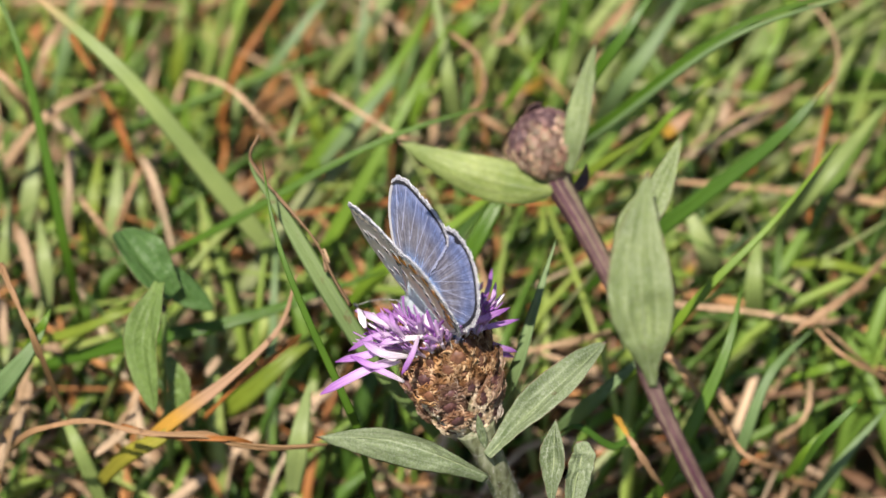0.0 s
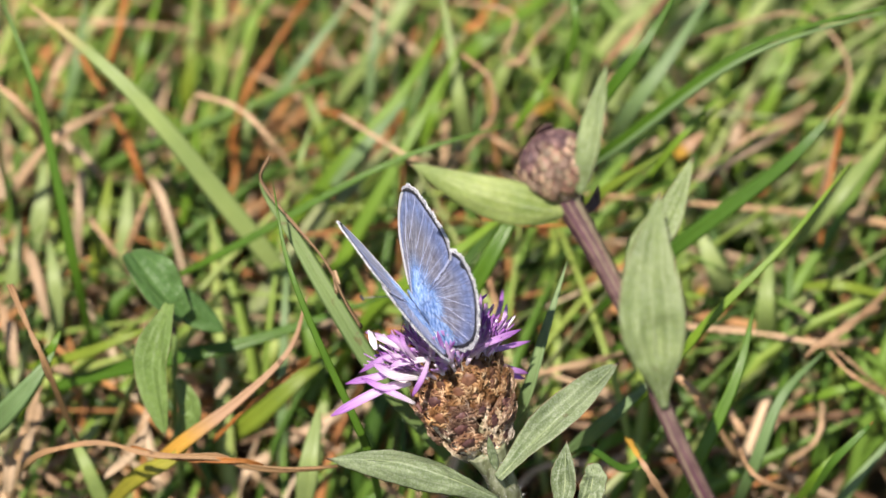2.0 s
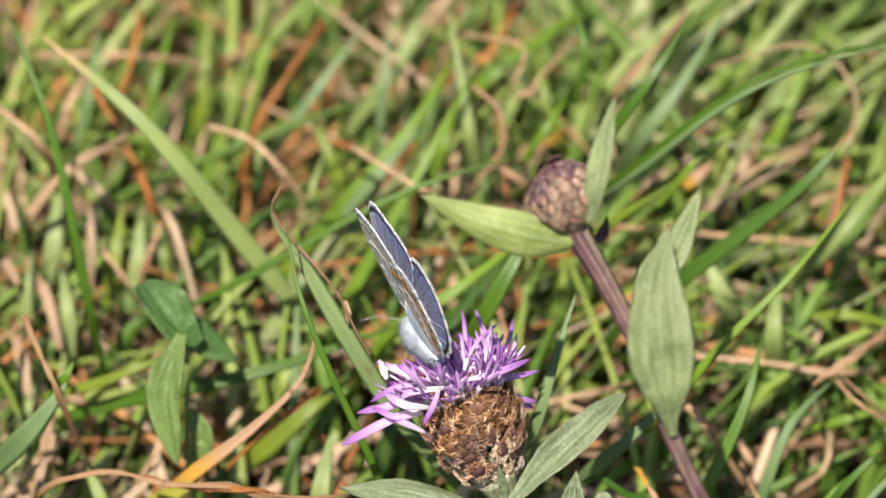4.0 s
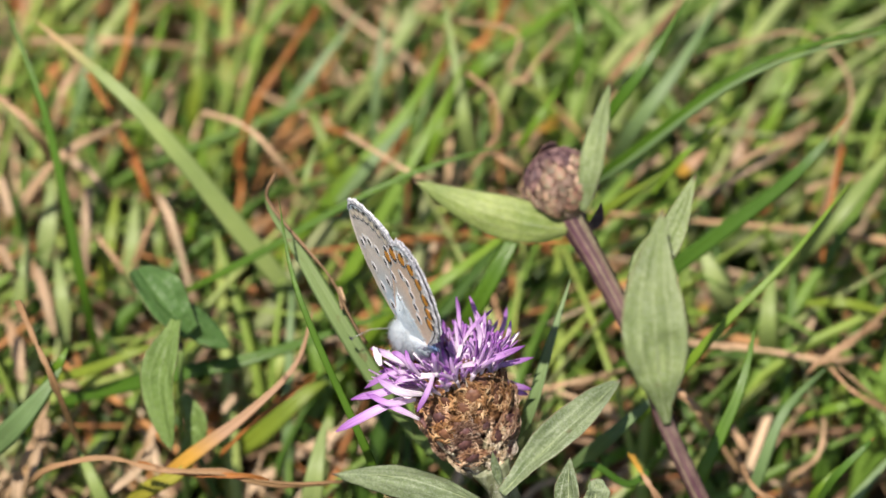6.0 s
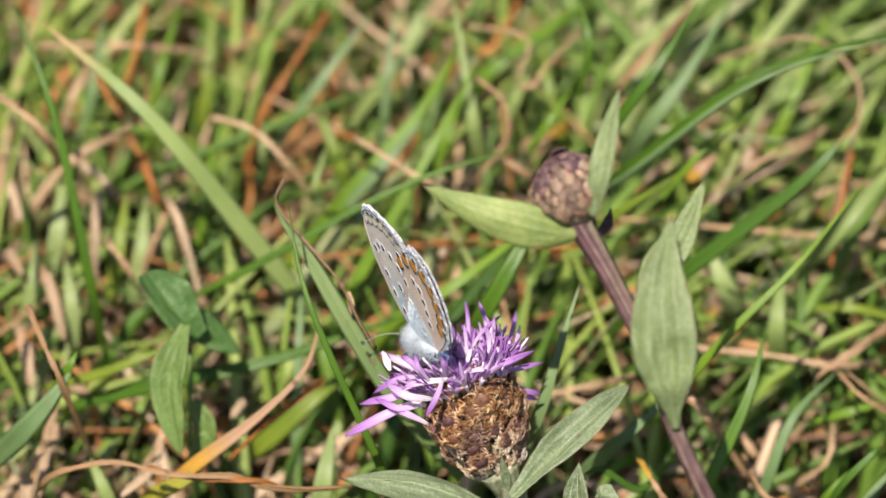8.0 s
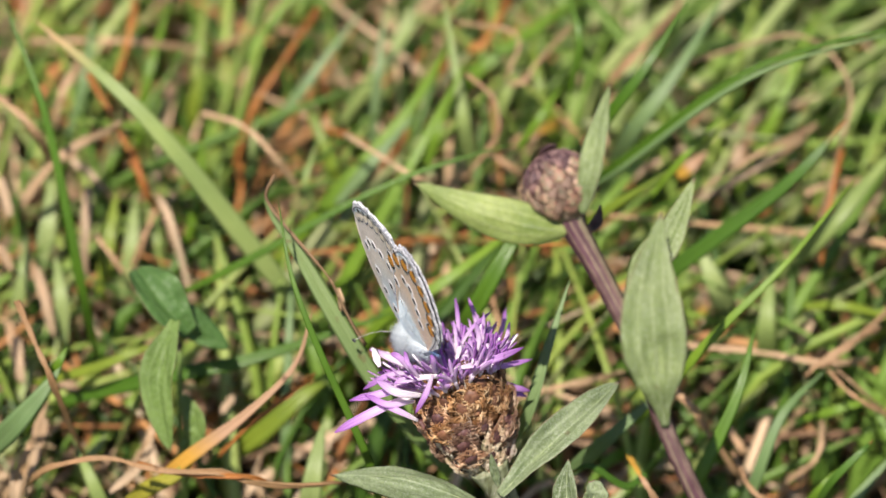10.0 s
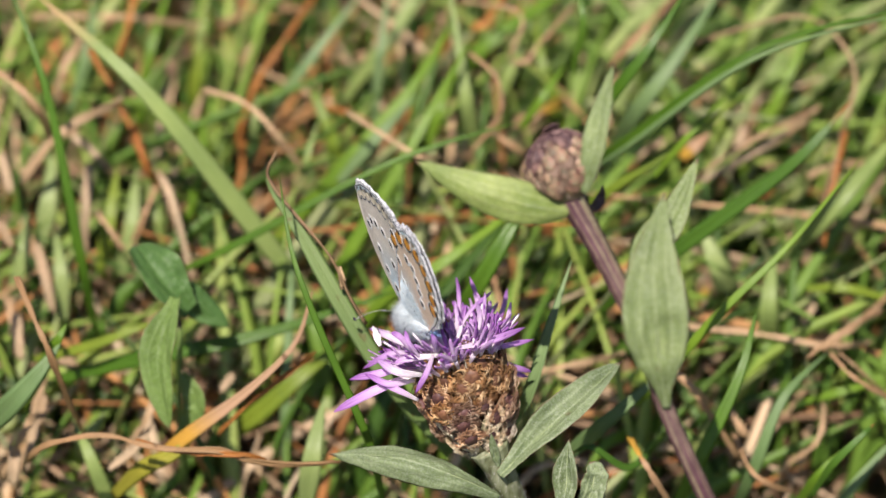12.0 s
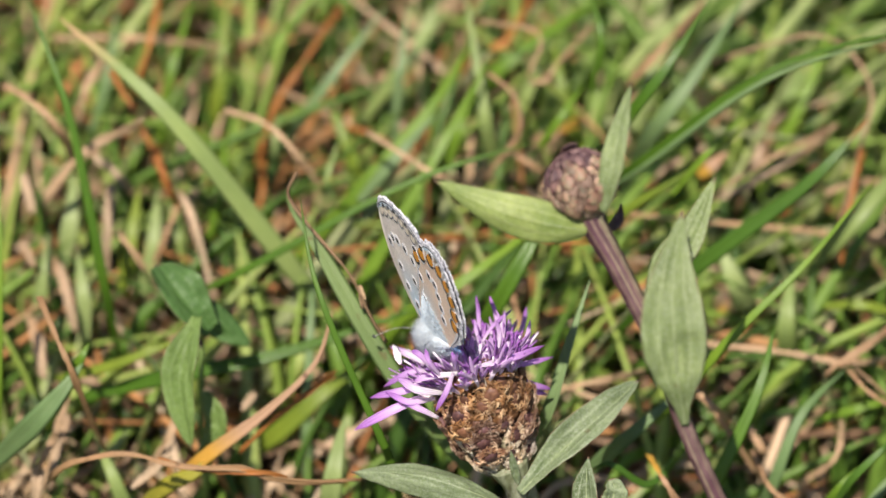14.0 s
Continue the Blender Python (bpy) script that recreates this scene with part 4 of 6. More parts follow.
def build_flower():
    base = vec((14.06, -11.38, 9.02))
    k = thing("knapweed_flower", base, "brown knapweed with one open purple flower head and pale hairy leaves", "flower")
    part("stem", tube([(14.06, -11.38, 9.02), (9.99, -13.88, 26.32), (7.30, -15.57, 37.36), (5.90, -15.48, 41.69), (4.90, -14.70, 43.88)], [1.3, 1.35, 1.4, 1.5, 2.2], 24, 16, 0.03), M_STEM, k, "ridged hairy green stem", base)
    tagged(part("stem_hair", stem_hairs([(9.99, -13.88, 26.32), (7.30, -15.57, 37.36), (5.90, -15.48, 41.69), (5.24, -15.16, 43.43)], 1.4, 900, 8), M_WHITE, k, "fine white hair on the stem", base), kind="stuff")
    leaf_on(k, "leaf", [(6.18, -18.41, 40.17), (0.93, -18.80, 44.03), (-4.87, -16.98, 44.43), (-11.51, -14.74, 42.43)], 3.7, (0.1, -0.45, 0.9), M_LEAF, "", -0.60, taper_blunt, 0.04, 3, -0.25)
    leaf_on(k, "leaf", [(6.16, -17.55, 42.45), (9.97, -14.09, 44.50), (14.37, -10.61, 46.56), (18.72, -5.75, 47.18)], 3.7, (-0.45, -0.6, 0.7), M_LEAF, "", 0.75, taper_blunt, 0.06)
    leaf_on(k, "leaf", [(12.60, -23.60, 40.20), (12.73, -21.79, 43.67), (12.90, -20.16, 45.30), (12.92, -18.73, 46.72), (13.07, -17.42, 48.03)], 2.9, (-0.3, -0.75, 0.5), M_LEAF, "leaf with a brown torn edge", 0.5, taper_big, 0.08, 6)
    leaf_on(k, "leaf", [(14.60, -22.60, 39.60), (15.12, -20.67, 41.95), (15.58, -19.40, 43.20), (15.75, -18.40, 44.20), (15.45, -17.68, 44.94)], 2.9, (0.3, -0.7, 0.6), M_LEAF, "leaf with a ragged blunt end", 0.35, taper_ragged, 0.10, 9)
    leaf_on(k, "leaflet", [(5.93, -16.78, 43.04), (5.60, -16.60, 44.60), (5.30, -16.40, 46.20), (5.10, -16.10, 47.40)], 0.95, (0, -0.7, 0.5), M_LEAF, "small green bract under the cup", 0.2)
    flower_cup(k, (5.14, -15.14, 41.75), (1.28, -9.08, 51.76), [0.9, 1.75, 2.75, 3.5, 3.72, 3.55, 3.25], 106, 1.16, ((M_SCALE, M_SCALE, M_TIP_WARM), (M_BRACT_PALE, M_BRACT, M_BRACT_WARM), (M_FRINGE_LOW, M_FRINGE_MID, M_FRINGE)), 9, 11,
               "brown cup of fringed overlapping scales", (0.02, 0.93), 1.0, 110)
    rng = random.Random(21)
    foot, top = Vector((4.79, -15.18, 41.71)), Vector((1.22, -9.08, 51.76))
    up = (top - foot).normalized()
    e1 = up.orthogonal().normalized()
    e2 = up.cross(e1)
    # ray florets that stand out of the head, root, middle and tip
    long_ones = [
        ((-2.82, -12.96, 52.70), (-6.83, -15.06, 52.01), (-10.93, -15.69, 49.97), 1.15), ((-3.11, -11.94, 53.71), (-5.97, -13.72, 53.35), (-9.38, -13.37, 52.29), 1.0),
        ((-0.92, -12.91, 55.58), (-1.54, -15.01, 54.89), (-2.63, -16.30, 53.60), 0.7), ((-2.81, -14.05, 53.02), (-5.38, -15.21, 53.27), (-7.81, -13.64, 53.43), 0.8), ((-2.41, -15.47, 51.60), (-4.52, -15.62, 52.87), (-6.43, -14.17, 52.90), 0.8),
        ((-2.54, -9.76, 53.07), (-5.45, -8.37, 53.04), (-7.44, -6.91, 53.09), 0.9), ((-2.83, -10.65, 53.59), (-5.42, -11.06, 53.19), (-8.04, -11.19, 51.64), 0.75), ((0.92, -11.82, 55.26), (4.47, -12.14, 56.35), (8.40, -9.46, 56.20), 0.85),
        ((2.08, -9.55, 53.28), (5.57, -9.07, 52.34), (9.44, -6.88, 51.71), 0.7), ((4.63, -8.11, 50.88), (6.99, -8.65, 49.22), (9.24, -7.94, 48.01), 0.75), ((4.64, -7.63, 49.95), (6.81, -8.48, 48.17), (8.92, -7.71, 46.92), 0.65),
        ((1.81, -5.98, 51.19), (1.70, -3.01, 52.74), (1.41, -0.33, 54.02), 0.55), ((3.87, -5.29, 50.47), (3.58, -2.11, 52.23), (2.82, -0.29, 54.06), 0.55), ((5.05, -4.60, 49.74), (6.24, -2.25, 50.68), (6.73, 0.32, 51.84), 0.6),
        ((3.84, -7.56, 52.44), (4.53, -6.12, 53.88), (6.28, -6.04, 53.96), 0.5), ((1.51, -8.05, 53.37), (2.96, -5.71, 54.29), (5.14, -2.68, 54.50), 0.5), ((0.34, -12.22, 54.85), (-2.81, -13.31, 55.17), (-4.81, -13.43, 55.05), 0.8),
        ((-0.80, -13.39, 56.51), (-0.85, -13.82, 58.21), (-1.08, -13.48, 59.25), 0.6), ((-2.81, -12.22, 54.85), (-4.12, -11.89, 56.59), (-5.15, -11.29, 57.20), 0.7), ((1.26, -11.61, 55.46), (1.84, -9.79, 55.87), (1.62, -7.30, 55.52), 0.6),
        ((-2.23, -13.11, 55.38), (-3.37, -13.33, 57.28), (-3.76, -12.20, 58.41), 0.6), ((-1.95, -14.32, 54.16), (-4.51, -15.01, 54.89), (-6.64, -13.27, 55.21), 1.0), ((2.94, -10.24, 54.00), (3.82, -7.92, 54.91), (3.60, -4.89, 55.11), 0.6)]
    for i, (a, b, c, w) in enumerate(long_ones):
        mid = Vector(b) + Vector((0, 0, 0.4))
        part("floret", ribbon([a, mid, c], w * 0.78, 0.22, (0.2 * (i % 3 - 1), -0.5, 0.8), taper_petal, 12, 4, 0.5, 0.05, 60 * (i % 2), i), M_PETAL_WIDE if i in (5, 16, 19, 21, 22) else M_PETAL, k, "slender purple floret", base)
    # broader pale florets of the upright tuft
    for i in range(9):
        shift = Vector((3.48, 0, 0))
        root = Vector((0.92, -11.04, 52.50)) + shift * (-0.1 + 0.19 * i) + Vector((0, -1.0 + 1.6 * (i % 3), 0))
        rise = Vector((0, 4.09, 4.09))
        ln = 0.62 + 0.42 * rng.random()
        end = root + rise * ln + shift * (0.07 * (i - 3.5) + rng.uniform(-0.15, 0.15))
        part("floret", ribbon([root, root.lerp(end, 0.5) + Vector((0, -0.5, 0.3)), end], rng.uniform(0.42, 0.66), 0.25, (0.3 * (i % 3 - 1), -0.8, 0.5), taper_petal, 10, 4, 0.7, 0.05, rng.uniform(-30, 30), 40 + i), M_PETAL_WIDE if i % 3 else M_PETAL_PALE, k, "broad pale lilac floret", base)
    for i in range(82):
        a = i * 2.39996
        r = 3.6 * math.sqrt((i + 0.5) / 82)
        out = e1 * math.cos(a) + e2 * math.sin(a)
        p = top - up * 1.2 + out * r
        lean = 0.25 + 0.95 * r / 3.6
        ln = rng.uniform(4.2, 6.6)
        d = (up + out * lean + Vector((rng.gauss(0, 0.15), rng.gauss(0, 0.15), rng.gauss(0, 0.15)))).normalized()
        part("floret", floret(p, d, out, ln, rng, i), M_PETAL_WIDE if i % 5 < 3 else M_PETAL, k, "", base)
        if i % 6 == 1:
            e = p + d * ln
            part("anther", tube([p + d * ln * 0.6, e + d * 0.9], [0.13, 0.11], 3, 6), M_POLLEN, k, "", base)
    # cream chaff between the scales and the florets
    strands = []
    for i in range(220):
        a = rng.uniform(0, 6.283)
        out = e1 * math.cos(a) + e2 * math.sin(a)
        p = top - up * rng.uniform(1.2, 2.2) + out * rng.uniform(2.6, 3.5)
        e = p + (up + out * rng.uniform(-0.1, 0.5) + Vector((rng.gauss(0, 0.2), rng.gauss(0, 0.2), 0))).normalized() * rng.uniform(1.8, 3.4)
        strands.append(ribbon([p, p.lerp(e, 0.5) + out * 0.15, e], rng.uniform(0.16, 0.34), 0.06, out, taper_blade, 4, 2, 0.3, 0.0, rng.uniform(-40, 40), i))
    tagged(part("chaff", joined(strands), M_CHAFF, k, "cream papery chaff at the foot of the florets", base), kind="stuff")
    for i in range(56):
        a = i * 2.39996 + 0.7
        r = 3.2 * math.sqrt((i + 0.5) / 56)
        out = e1 * math.cos(a) + e2 * math.sin(a)
        p = top - up * 1.6 + out * r
        d = (up + out * (0.1 + 0.35 * r / 3.2) + Vector((rng.gauss(0, 0.1), rng.gauss(0, 0.1), rng.gauss(0, 0.1)))).normalized()
        ln = rng.uniform(2.6, 4.4)
        part("floret_tube", ribbon([p, p + d * ln * 0.5, p + d * ln], rng.uniform(0.5, 0.8), 0.35, (0, -0.7, 0.7), lambda u: 0.75 + 0.3 * u, 5, 2, 0.4, 0.0, rng.uniform(-40, 40), i), M_PETAL_PALE, k, "pale floret tube", base)
    part("anther", ribbon([(-6.35, -10.24, 54.00), (-6.76, -9.24, 54.29), (-7.13, -7.47, 53.94)], 0.75, 0.25, (0.3, -0.8, 0.5), taper_petal, 8, 3, 0.8, 0.12), M_POLLEN, k, "white anther tip", base)


build_flower()


# ---- knapweed in bud ----
def build_bud():
    base = vec((36.97, -33.25, 26.75))
    k = thing("knapweed_bud", base, "knapweed with a closed brown bud on a purple-ribbed stem", "flower")
    part("stem", tube([(36.97, -33.25, 26.75), (30.31, -36.63, 48.82), (25.19, -34.01, 59.93), (21.58, -29.20, 66.16), (18.86, -23.80, 71.55), (15.59, -19.18, 76.17), (12.97, -15.91, 79.45), (12.21, -14.75, 80.61)],
         [0.8, 0.8, 0.8, 0.80, 0.86, 0.95, 1.2, 1.45], 40, 18, 0.10), M_STEM_RED, k, "ribbed purple-brown stem", base)
    leaf_on(k, "leaf", [(12.19, -16.38, 79.69), (7.91, -16.98, 81.20), (3.04, -15.99, 82.20), (-2.83, -12.67, 82.69)], 4.4, (0.15, -0.8, 0.55), M_LEAF_BACK, "", -0.12, taper_leaf, 0.02, 4, -0.22, 0.010, 0.03)
    leaf_on(k, "leaf", [(13.57, -16.89, 82.70), (14.32, -15.11, 86.61), (15.20, -11.70, 89.31), (16.21, -7.36, 90.82)], 2.5, (-0.5, -0.75, 0.4), M_LEAF_PALE, "", 0.3)
    leaf_on(k, "leaf", [(21.69, -30.07, 66.70), (20.70, -28.09, 72.92), (20.22, -23.46, 78.97), (21.14, -16.78, 82.82)], 6.5, (-0.1, -0.8, 0.55), M_LEAF_PALE, "", 0.22, taper_big, 0.04)
    leaf_on(k, "leaf", [(18.96, -21.26, 71.27), (20.11, -16.68, 74.43), (22.58, -13.96, 77.15), (24.77, -10.08, 81.03)], 3.6, (-0.4, -0.7, 0.5), M_LEAF_PALE, "", 0.4)
    leaf_on(k, "leaf", [(14.06, -13.96, 77.15), (15.13, -11.68, 76.60), (15.57, -10.59, 77.70)], 1.3, (0.5, -0.4, 0.6), M_STEM_RED, "small withered dark leaf", 0.5)
    flower_cup(k, (12.45, -15.00, 80.35), (10.55, -12.05, 85.20), [1.7, 2.8, 3.4, 3.55, 3.4, 2.9, 1.9], 88, 0.98, ((M_BUDMIX, M_BUDMIX, M_BUDSCALE), (M_BUDROSE, M_BUDLOW, M_BUDSCALE), (M_FRINGE_BUD, M_FRINGE_BUD, M_BUDSCALE)), 7, 13, "closed bud of dark overlapping scales", (0.02, 0.96), 0.25, 14, bud_scale_meshes)


build_bud()


# ---- weed by the flower ----
def build_weed():
    base = vec((-29.16, 8.85, 9.45))
    k = thing("weed_plant", base, "low green weed with broad soft leaves in the grass", "plant")
    part("stem", tube([(-29.16, 8.85, 9.45), (-28.73, 4.42, 27.65), (-28.44, 7.28, 39.00)], [0.4, 0.35, 0.3], 12, 8), M_WEED_LIT, k, "", base)
    leaf_on(k, "leaf", [(-27.31, 6.02, 41.96), (-29.19, 6.86, 44.23), (-31.13, 8.62, 45.99), (-33.23, 11.65, 46.20)], 5.0, (0.45, -0.5, 0.7), M_WEED, "dark green folded leaf", 0.6, taper_tip_broad, 0.06, 5, 0.0, 0.012, 0.05)
    leaf_on(k, "leaf", [(-29.70, 9.81, 44.34), (-27.69, 8.26, 42.79), (-25.49, 7.58, 40.69), (-22.98, 6.90, 38.58)], 3.4, (0.3, -0.6, 0.7), M_WEED, "dark green leaf", -0.5, taper_blunt, 0.06, 7, 0.0, 0.012, 0.05)
    leaf_on(k, "leaf", [(-28.38, 4.18, 45.78), (-29.44, 0.24, 44.69), (-30.03, -2.30, 42.15), (-28.85, -5.83, 35.80)], 3.9, (-0.25, -0.7, 0.6), M_WEED_LIT, "light green leaf", 0.6, taper_blunt, 0.08, 2, 0.0, 0.012, 0.06)
    leaf_on(k, "leaf", [(-27.88, 2.03, 36.58), (-26.49, 0.10, 34.64), (-27.04, -0.95, 32.18), (-29.18, -1.87, 29.85)], 2.6, (-0.3, -0.8, 0.5), M_WEED_LIT, "light green leaf", 0.3)


build_weed()


# ---- single blades and straws ----
def blade(points, width, mat, label, face=TO_VIEW, fold=0.35, twist=0.0, name="grass_blade", taper=taper_blade, thick=0.22, seed=0, cat="grass"):
    shape = ribbon(points, width, thick, face, taper, 26, 4, fold, 0.02, twist, seed)
    base = vec(points[0])
    ob = tagged(new(name, mesh_of(name, shape, mat, base)), label, cat, "grass round the flower")
    ob.location = base
    if width > 1.85 and name == "grass_blade":
        lift = Vector(face).normalized() * 0.08
        part("midrib", ribbon([Vector(p) + lift for p in points], width * 0.16, 0.2, face, taper, 26, 2, 0.0, 0.0, twist), mat, ob, "", base)
    return ob


def straw(points, width, mat=None, label="dry tan grass straw lying in the turf", face=TO_VIEW, twist=120.0, taper=taper_straw, seed=0):
    blade(points, width, mat or M_STRAW, label, face, 0.9, twist, "dry_straw", taper, width * 0.35, seed, "straw")


TAN = "broad tan dead grass leaf in the turf"
GREEN, PALE, DARK = "fresh green grass blade", "pale grey-green grass blade", "narrow dark green grass blade"
blade([(-14.39, 23.84, 24.44), (-21.70, 24.98, 36.89), (-33.21, 30.84, 51.24), (-45.77, 41.32, 56.06)], 2.7, M_PALE_TIP, "long pale grass blade with a yellowed tip", TO_VIEW, 0.2)
blade([(-39.26, 20.19, 23.62), (-40.24, 19.49, 37.06), (-43.48, 28.20, 52.85), (-48.54, 38.57, 61.80)], 1.3, M_DARK, DARK)
blade([(5.77, 46.74, 19.06), (2.99, 43.19, 35.31), (2.01, 45.86, 40.81), (0.07, 55.62, 47.74)], 1.9, M_PALE, PALE)
blade([(-30.53, 20.52, 32.44), (-22.64, 18.96, 39.37), (-5.18, 22.68, 48.74), (9.35, 27.40, 50.63)], 1.0, M_DARK, DARK)
# light on the fold is put into colour: dark upper half, paler lower half
ARCHING = blade([(11.20, 30.72, 36.98), (18.94, 25.46, 48.69), (30.27, 27.17, 58.88), (39.43, 30.06, 61.77), (56.44, 35.73, 61.79)], 1.15, M_DARK, "long arching grass blade, folded along its middle", (0.3, -0.8, 0.5), 0.6)
part("lower_half", ribbon([(11.60, 30.20, 36.48), (19.34, 24.90, 48.12), (30.57, 26.60, 58.31), (39.63, 29.52, 61.23), (54.44, 34.90, 61.40)], 0.95, 0.2, (0.2, -0.9, 0.2), taper_blade, 26, 4, -0.3), M_GREY, ARCHING, "lit half of the folded blade, coloured paler", ARCHING.location)
blade([(15.92, 28.20, 48.60), (18.46, 26.66, 55.55), (22.34, 28.86, 60.58), (27.05, 35.55, 64.43)], 1.5, M_DARK, GREEN)
blade([(18.45, 47.67, 22.82), (21.68, 40.97, 38.74), (26.72, 44.51, 45.11), (32.80, 54.11, 49.06)], 2.0, M_GREY, PALE)
blade([(16.52, 24.31, 22.09), (25.25, 18.52, 38.93), (37.60, 19.80, 51.51), (44.19, 24.89, 56.60)], 2.0, M_BROWNTIP, "green grass blade with a brown tip")
blade([(21.42, 5.30, 28.53), (25.15, 1.95, 39.32), (29.70, 3.02, 46.05), (36.88, 8.10, 51.13), (44.80, 17.56, 54.93)], 1.15, M_BLADE, GREEN)
blade([(13.94, 32.07, 29.85), (17.41, 27.12, 39.04), (26.00, 28.55, 46.12), (33.96, 34.21, 48.96)], 1.2, M_YELL, "short yellow-green grass blade")
blade([(24.40, -5.64, 20.42), (27.13, -7.50, 32.70), (31.49, -2.06, 40.97), (33.57, 4.62, 44.83)], 1.7, M_DARK, GREEN)
blade([(31.91, 1.34, 13.26), (33.79, -2.61, 26.27), (36.99, 1.88, 33.60), (42.27, 8.30, 34.36)], 1.5, M_GREY, PALE)
blade([(37.49, 21.12, 18.90), (36.62, 19.68, 28.76), (37.43, 26.24, 32.50)], 2.6, M_PALE, PALE)
blade([(34.40, 28.93, 18.22), (31.54, 27.02, 27.62), (29.29, 30.65, 31.26)], 3.0, M_PALE, PALE)
blade([(6.41, -4.03, 33.34), (8.93, -7.35, 42.75), (11.07, -3.71, 49.22), (13.45, 2.41, 53.92)], 1.7, M_GREY, "green grass blade close behind the flower", (-0.5, -0.5, 0.7))
blade([(-0.25, 15.17, 27.08), (3.43, 11.26, 40.15), (7.39, 14.83, 46.55), (10.23, 21.81, 47.87)], 2.2, M_DARK, GREEN)
WITHERED = blade([(0.96, -6.65, 33.55), (-5.59, -4.52, 42.75), (-10.91, 0.67, 49.35), (-15.06, 5.70, 54.39), (-18.50, 9.47, 58.16), (-17.57, 10.93, 61.03)], 2.05, M_WITHER, "withering grass blade with a curled brown tip", (0.3, -0.7, 0.6), 0.3, 0.0, "grass_blade", taper_wither)
part("dead_edge", ribbon([(-7.93, -1.70, 48.40), (-9.56, -0.56, 50.96), (-11.76, 2.88, 53.69), (-15.50, 6.33, 56.43), (-17.98, 8.42, 58.52), (-18.57, 9.59, 59.69), (-17.55, 10.61, 61.42)], 0.5, 0.25, TO_VIEW, taper_straw, 30, 2, 0.9, 0.0, 200), M_DEAD, WITHERED, "curled dead brown edge", WITHERED.location)
part("dead_flake", ribbon([(-10.52, 0.46, 51.27), (-10.86, 1.78, 53.30), (-10.14, 0.39, 52.61)], 0.5, 0.15, TO_VIEW, taper_straw, 8, 2, 0.6, 0.0, 90), M_STRAW, WITHERED, "dry torn flake", WITHERED.location)
blade([(-5.68, -10.87, 26.50), (-6.88, -11.49, 37.20), (-8.22, -11.25, 43.10), (-12.90, -6.54, 53.46), (-15.64, -1.19, 58.81), (-17.06, 5.67, 62.84)], 0.95, M_DARK, DARK)
blade([(-17.51, 10.05, 2.17), (-17.57, 10.71, 16.97), (-17.23, 18.33, 27.42), (-16.88, 28.33, 31.76)], 1.4, M_GREY, PALE)
blade([(-45.45, 12.46, 27.21), (-39.34, 10.01, 31.83), (-34.22, 9.95, 34.59), (-29.72, 12.55, 34.37)], 1.3, M_YELL, GREEN)
blade([(-43.14, 12.27, 24.18), (-31.97, 10.08, 30.48), (-20.68, 10.33, 33.56), (-4.00, 17.06, 34.63)], 2.0, M_DARK, GREEN)
blade([(-51.52, -2.65, 29.07), (-46.34, -5.02, 38.01), (-43.14, -4.05, 41.81), (-40.28, -1.31, 44.54)], 2.7, M_GREY, PALE)
blade([(-46.06, 4.42, 27.65), (-42.86, 0.67, 38.04), (-40.95, 0.06, 43.09), (-39.88, 1.54, 44.57)], 1.6, M_BLADE, GREEN)
blade([(-16.10, 12.10, -4.26), (-14.39, 11.12, 11.72), (-12.46, 17.93, 18.54)], 2.6, M_PALE, PALE)
blade([(-26.07, 13.82, 11.60), (-20.62, 12.51, 18.77), (-15.46, 14.30, 23.39), (-9.21, 20.64, 24.07)], 2.4, M_YELL, GREEN)
blade([(-10.04, 67.47, 14.33), (-6.45, 67.45, 25.63), (-2.68, 73.76, 31.93)], 2.6, M_PALE, PALE)
blade([(-0.27, 56.27, 25.76), (4.39, 56.59, 34.57), (11.77, 61.85, 37.00), (17.26, 67.24, 36.73)], 2.0, M_BLADE, GREEN)
blade([(14.45, 41.44, 44.87), (15.46, 42.53, 51.61), (14.07, 48.52, 54.78)], 1.0, M_DARK, DARK)
blade([(-22.41, 65.53, 18.05), (-23.50, 65.48, 26.49), (-21.54, 73.76, 31.93)], 1.8, M_BLADE, GREEN)
blade([(-31.27, 59.19, 14.54), (-29.73, 60.60, 27.27), (-28.50, 71.22, 35.05)], 1.9, M_YELL, GREEN)
blade([(-15.89, 25.70, 17.82), (-10.53, 28.38, 28.98), (-2.81, 36.47, 39.90), (2.97, 47.13, 44.90)], 1.8, M_BLADE, GREEN)
blade([(-20.63, 35.42, 21.88), (-11.93, 37.61, 32.56), (-4.15, 44.03, 38.98), (1.05, 52.97, 42.26)], 2.1, M_BLADE, GREEN)
blade([(38.46, 29.33, 27.11), (44.10, 28.19, 37.28), (52.18, 37.37, 40.80)], 2.6, M_PALE, PALE)
blade([(40.93, 21.47, 30.56), (45.79, 20.07, 31.99), (54.49, 21.06, 27.32)], 1.3, M_YELL, GREEN)
blade([(31.43, 4.89, 13.98), (26.60, 12.96, 16.39), (19.39, 9.37, 18.46), (16.15, 5.35, 17.27)], 2.0, M_BLADE, GREEN)
blade([(39.66, -8.31, 29.06), (41.57, -9.07, 35.37), (44.45, -7.63, 38.22), (45.87, -6.03, 38.41)], 1.0, M_BROWNTIP, "green grass blade with a dead tip")
blade([(40.99, -3.49, 14.09), (43.91, -4.35, 24.54), (50.04, 0.86, 29.74)], 1.6, M_GREY, PALE)
blade([(-12.52, 19.30, 17.07), (-6.53, 17.34, 32.09), (1.00, 18.08, 38.49), (12.36, 28.55, 40.46)], 1.8, M_BLADE, GREEN)
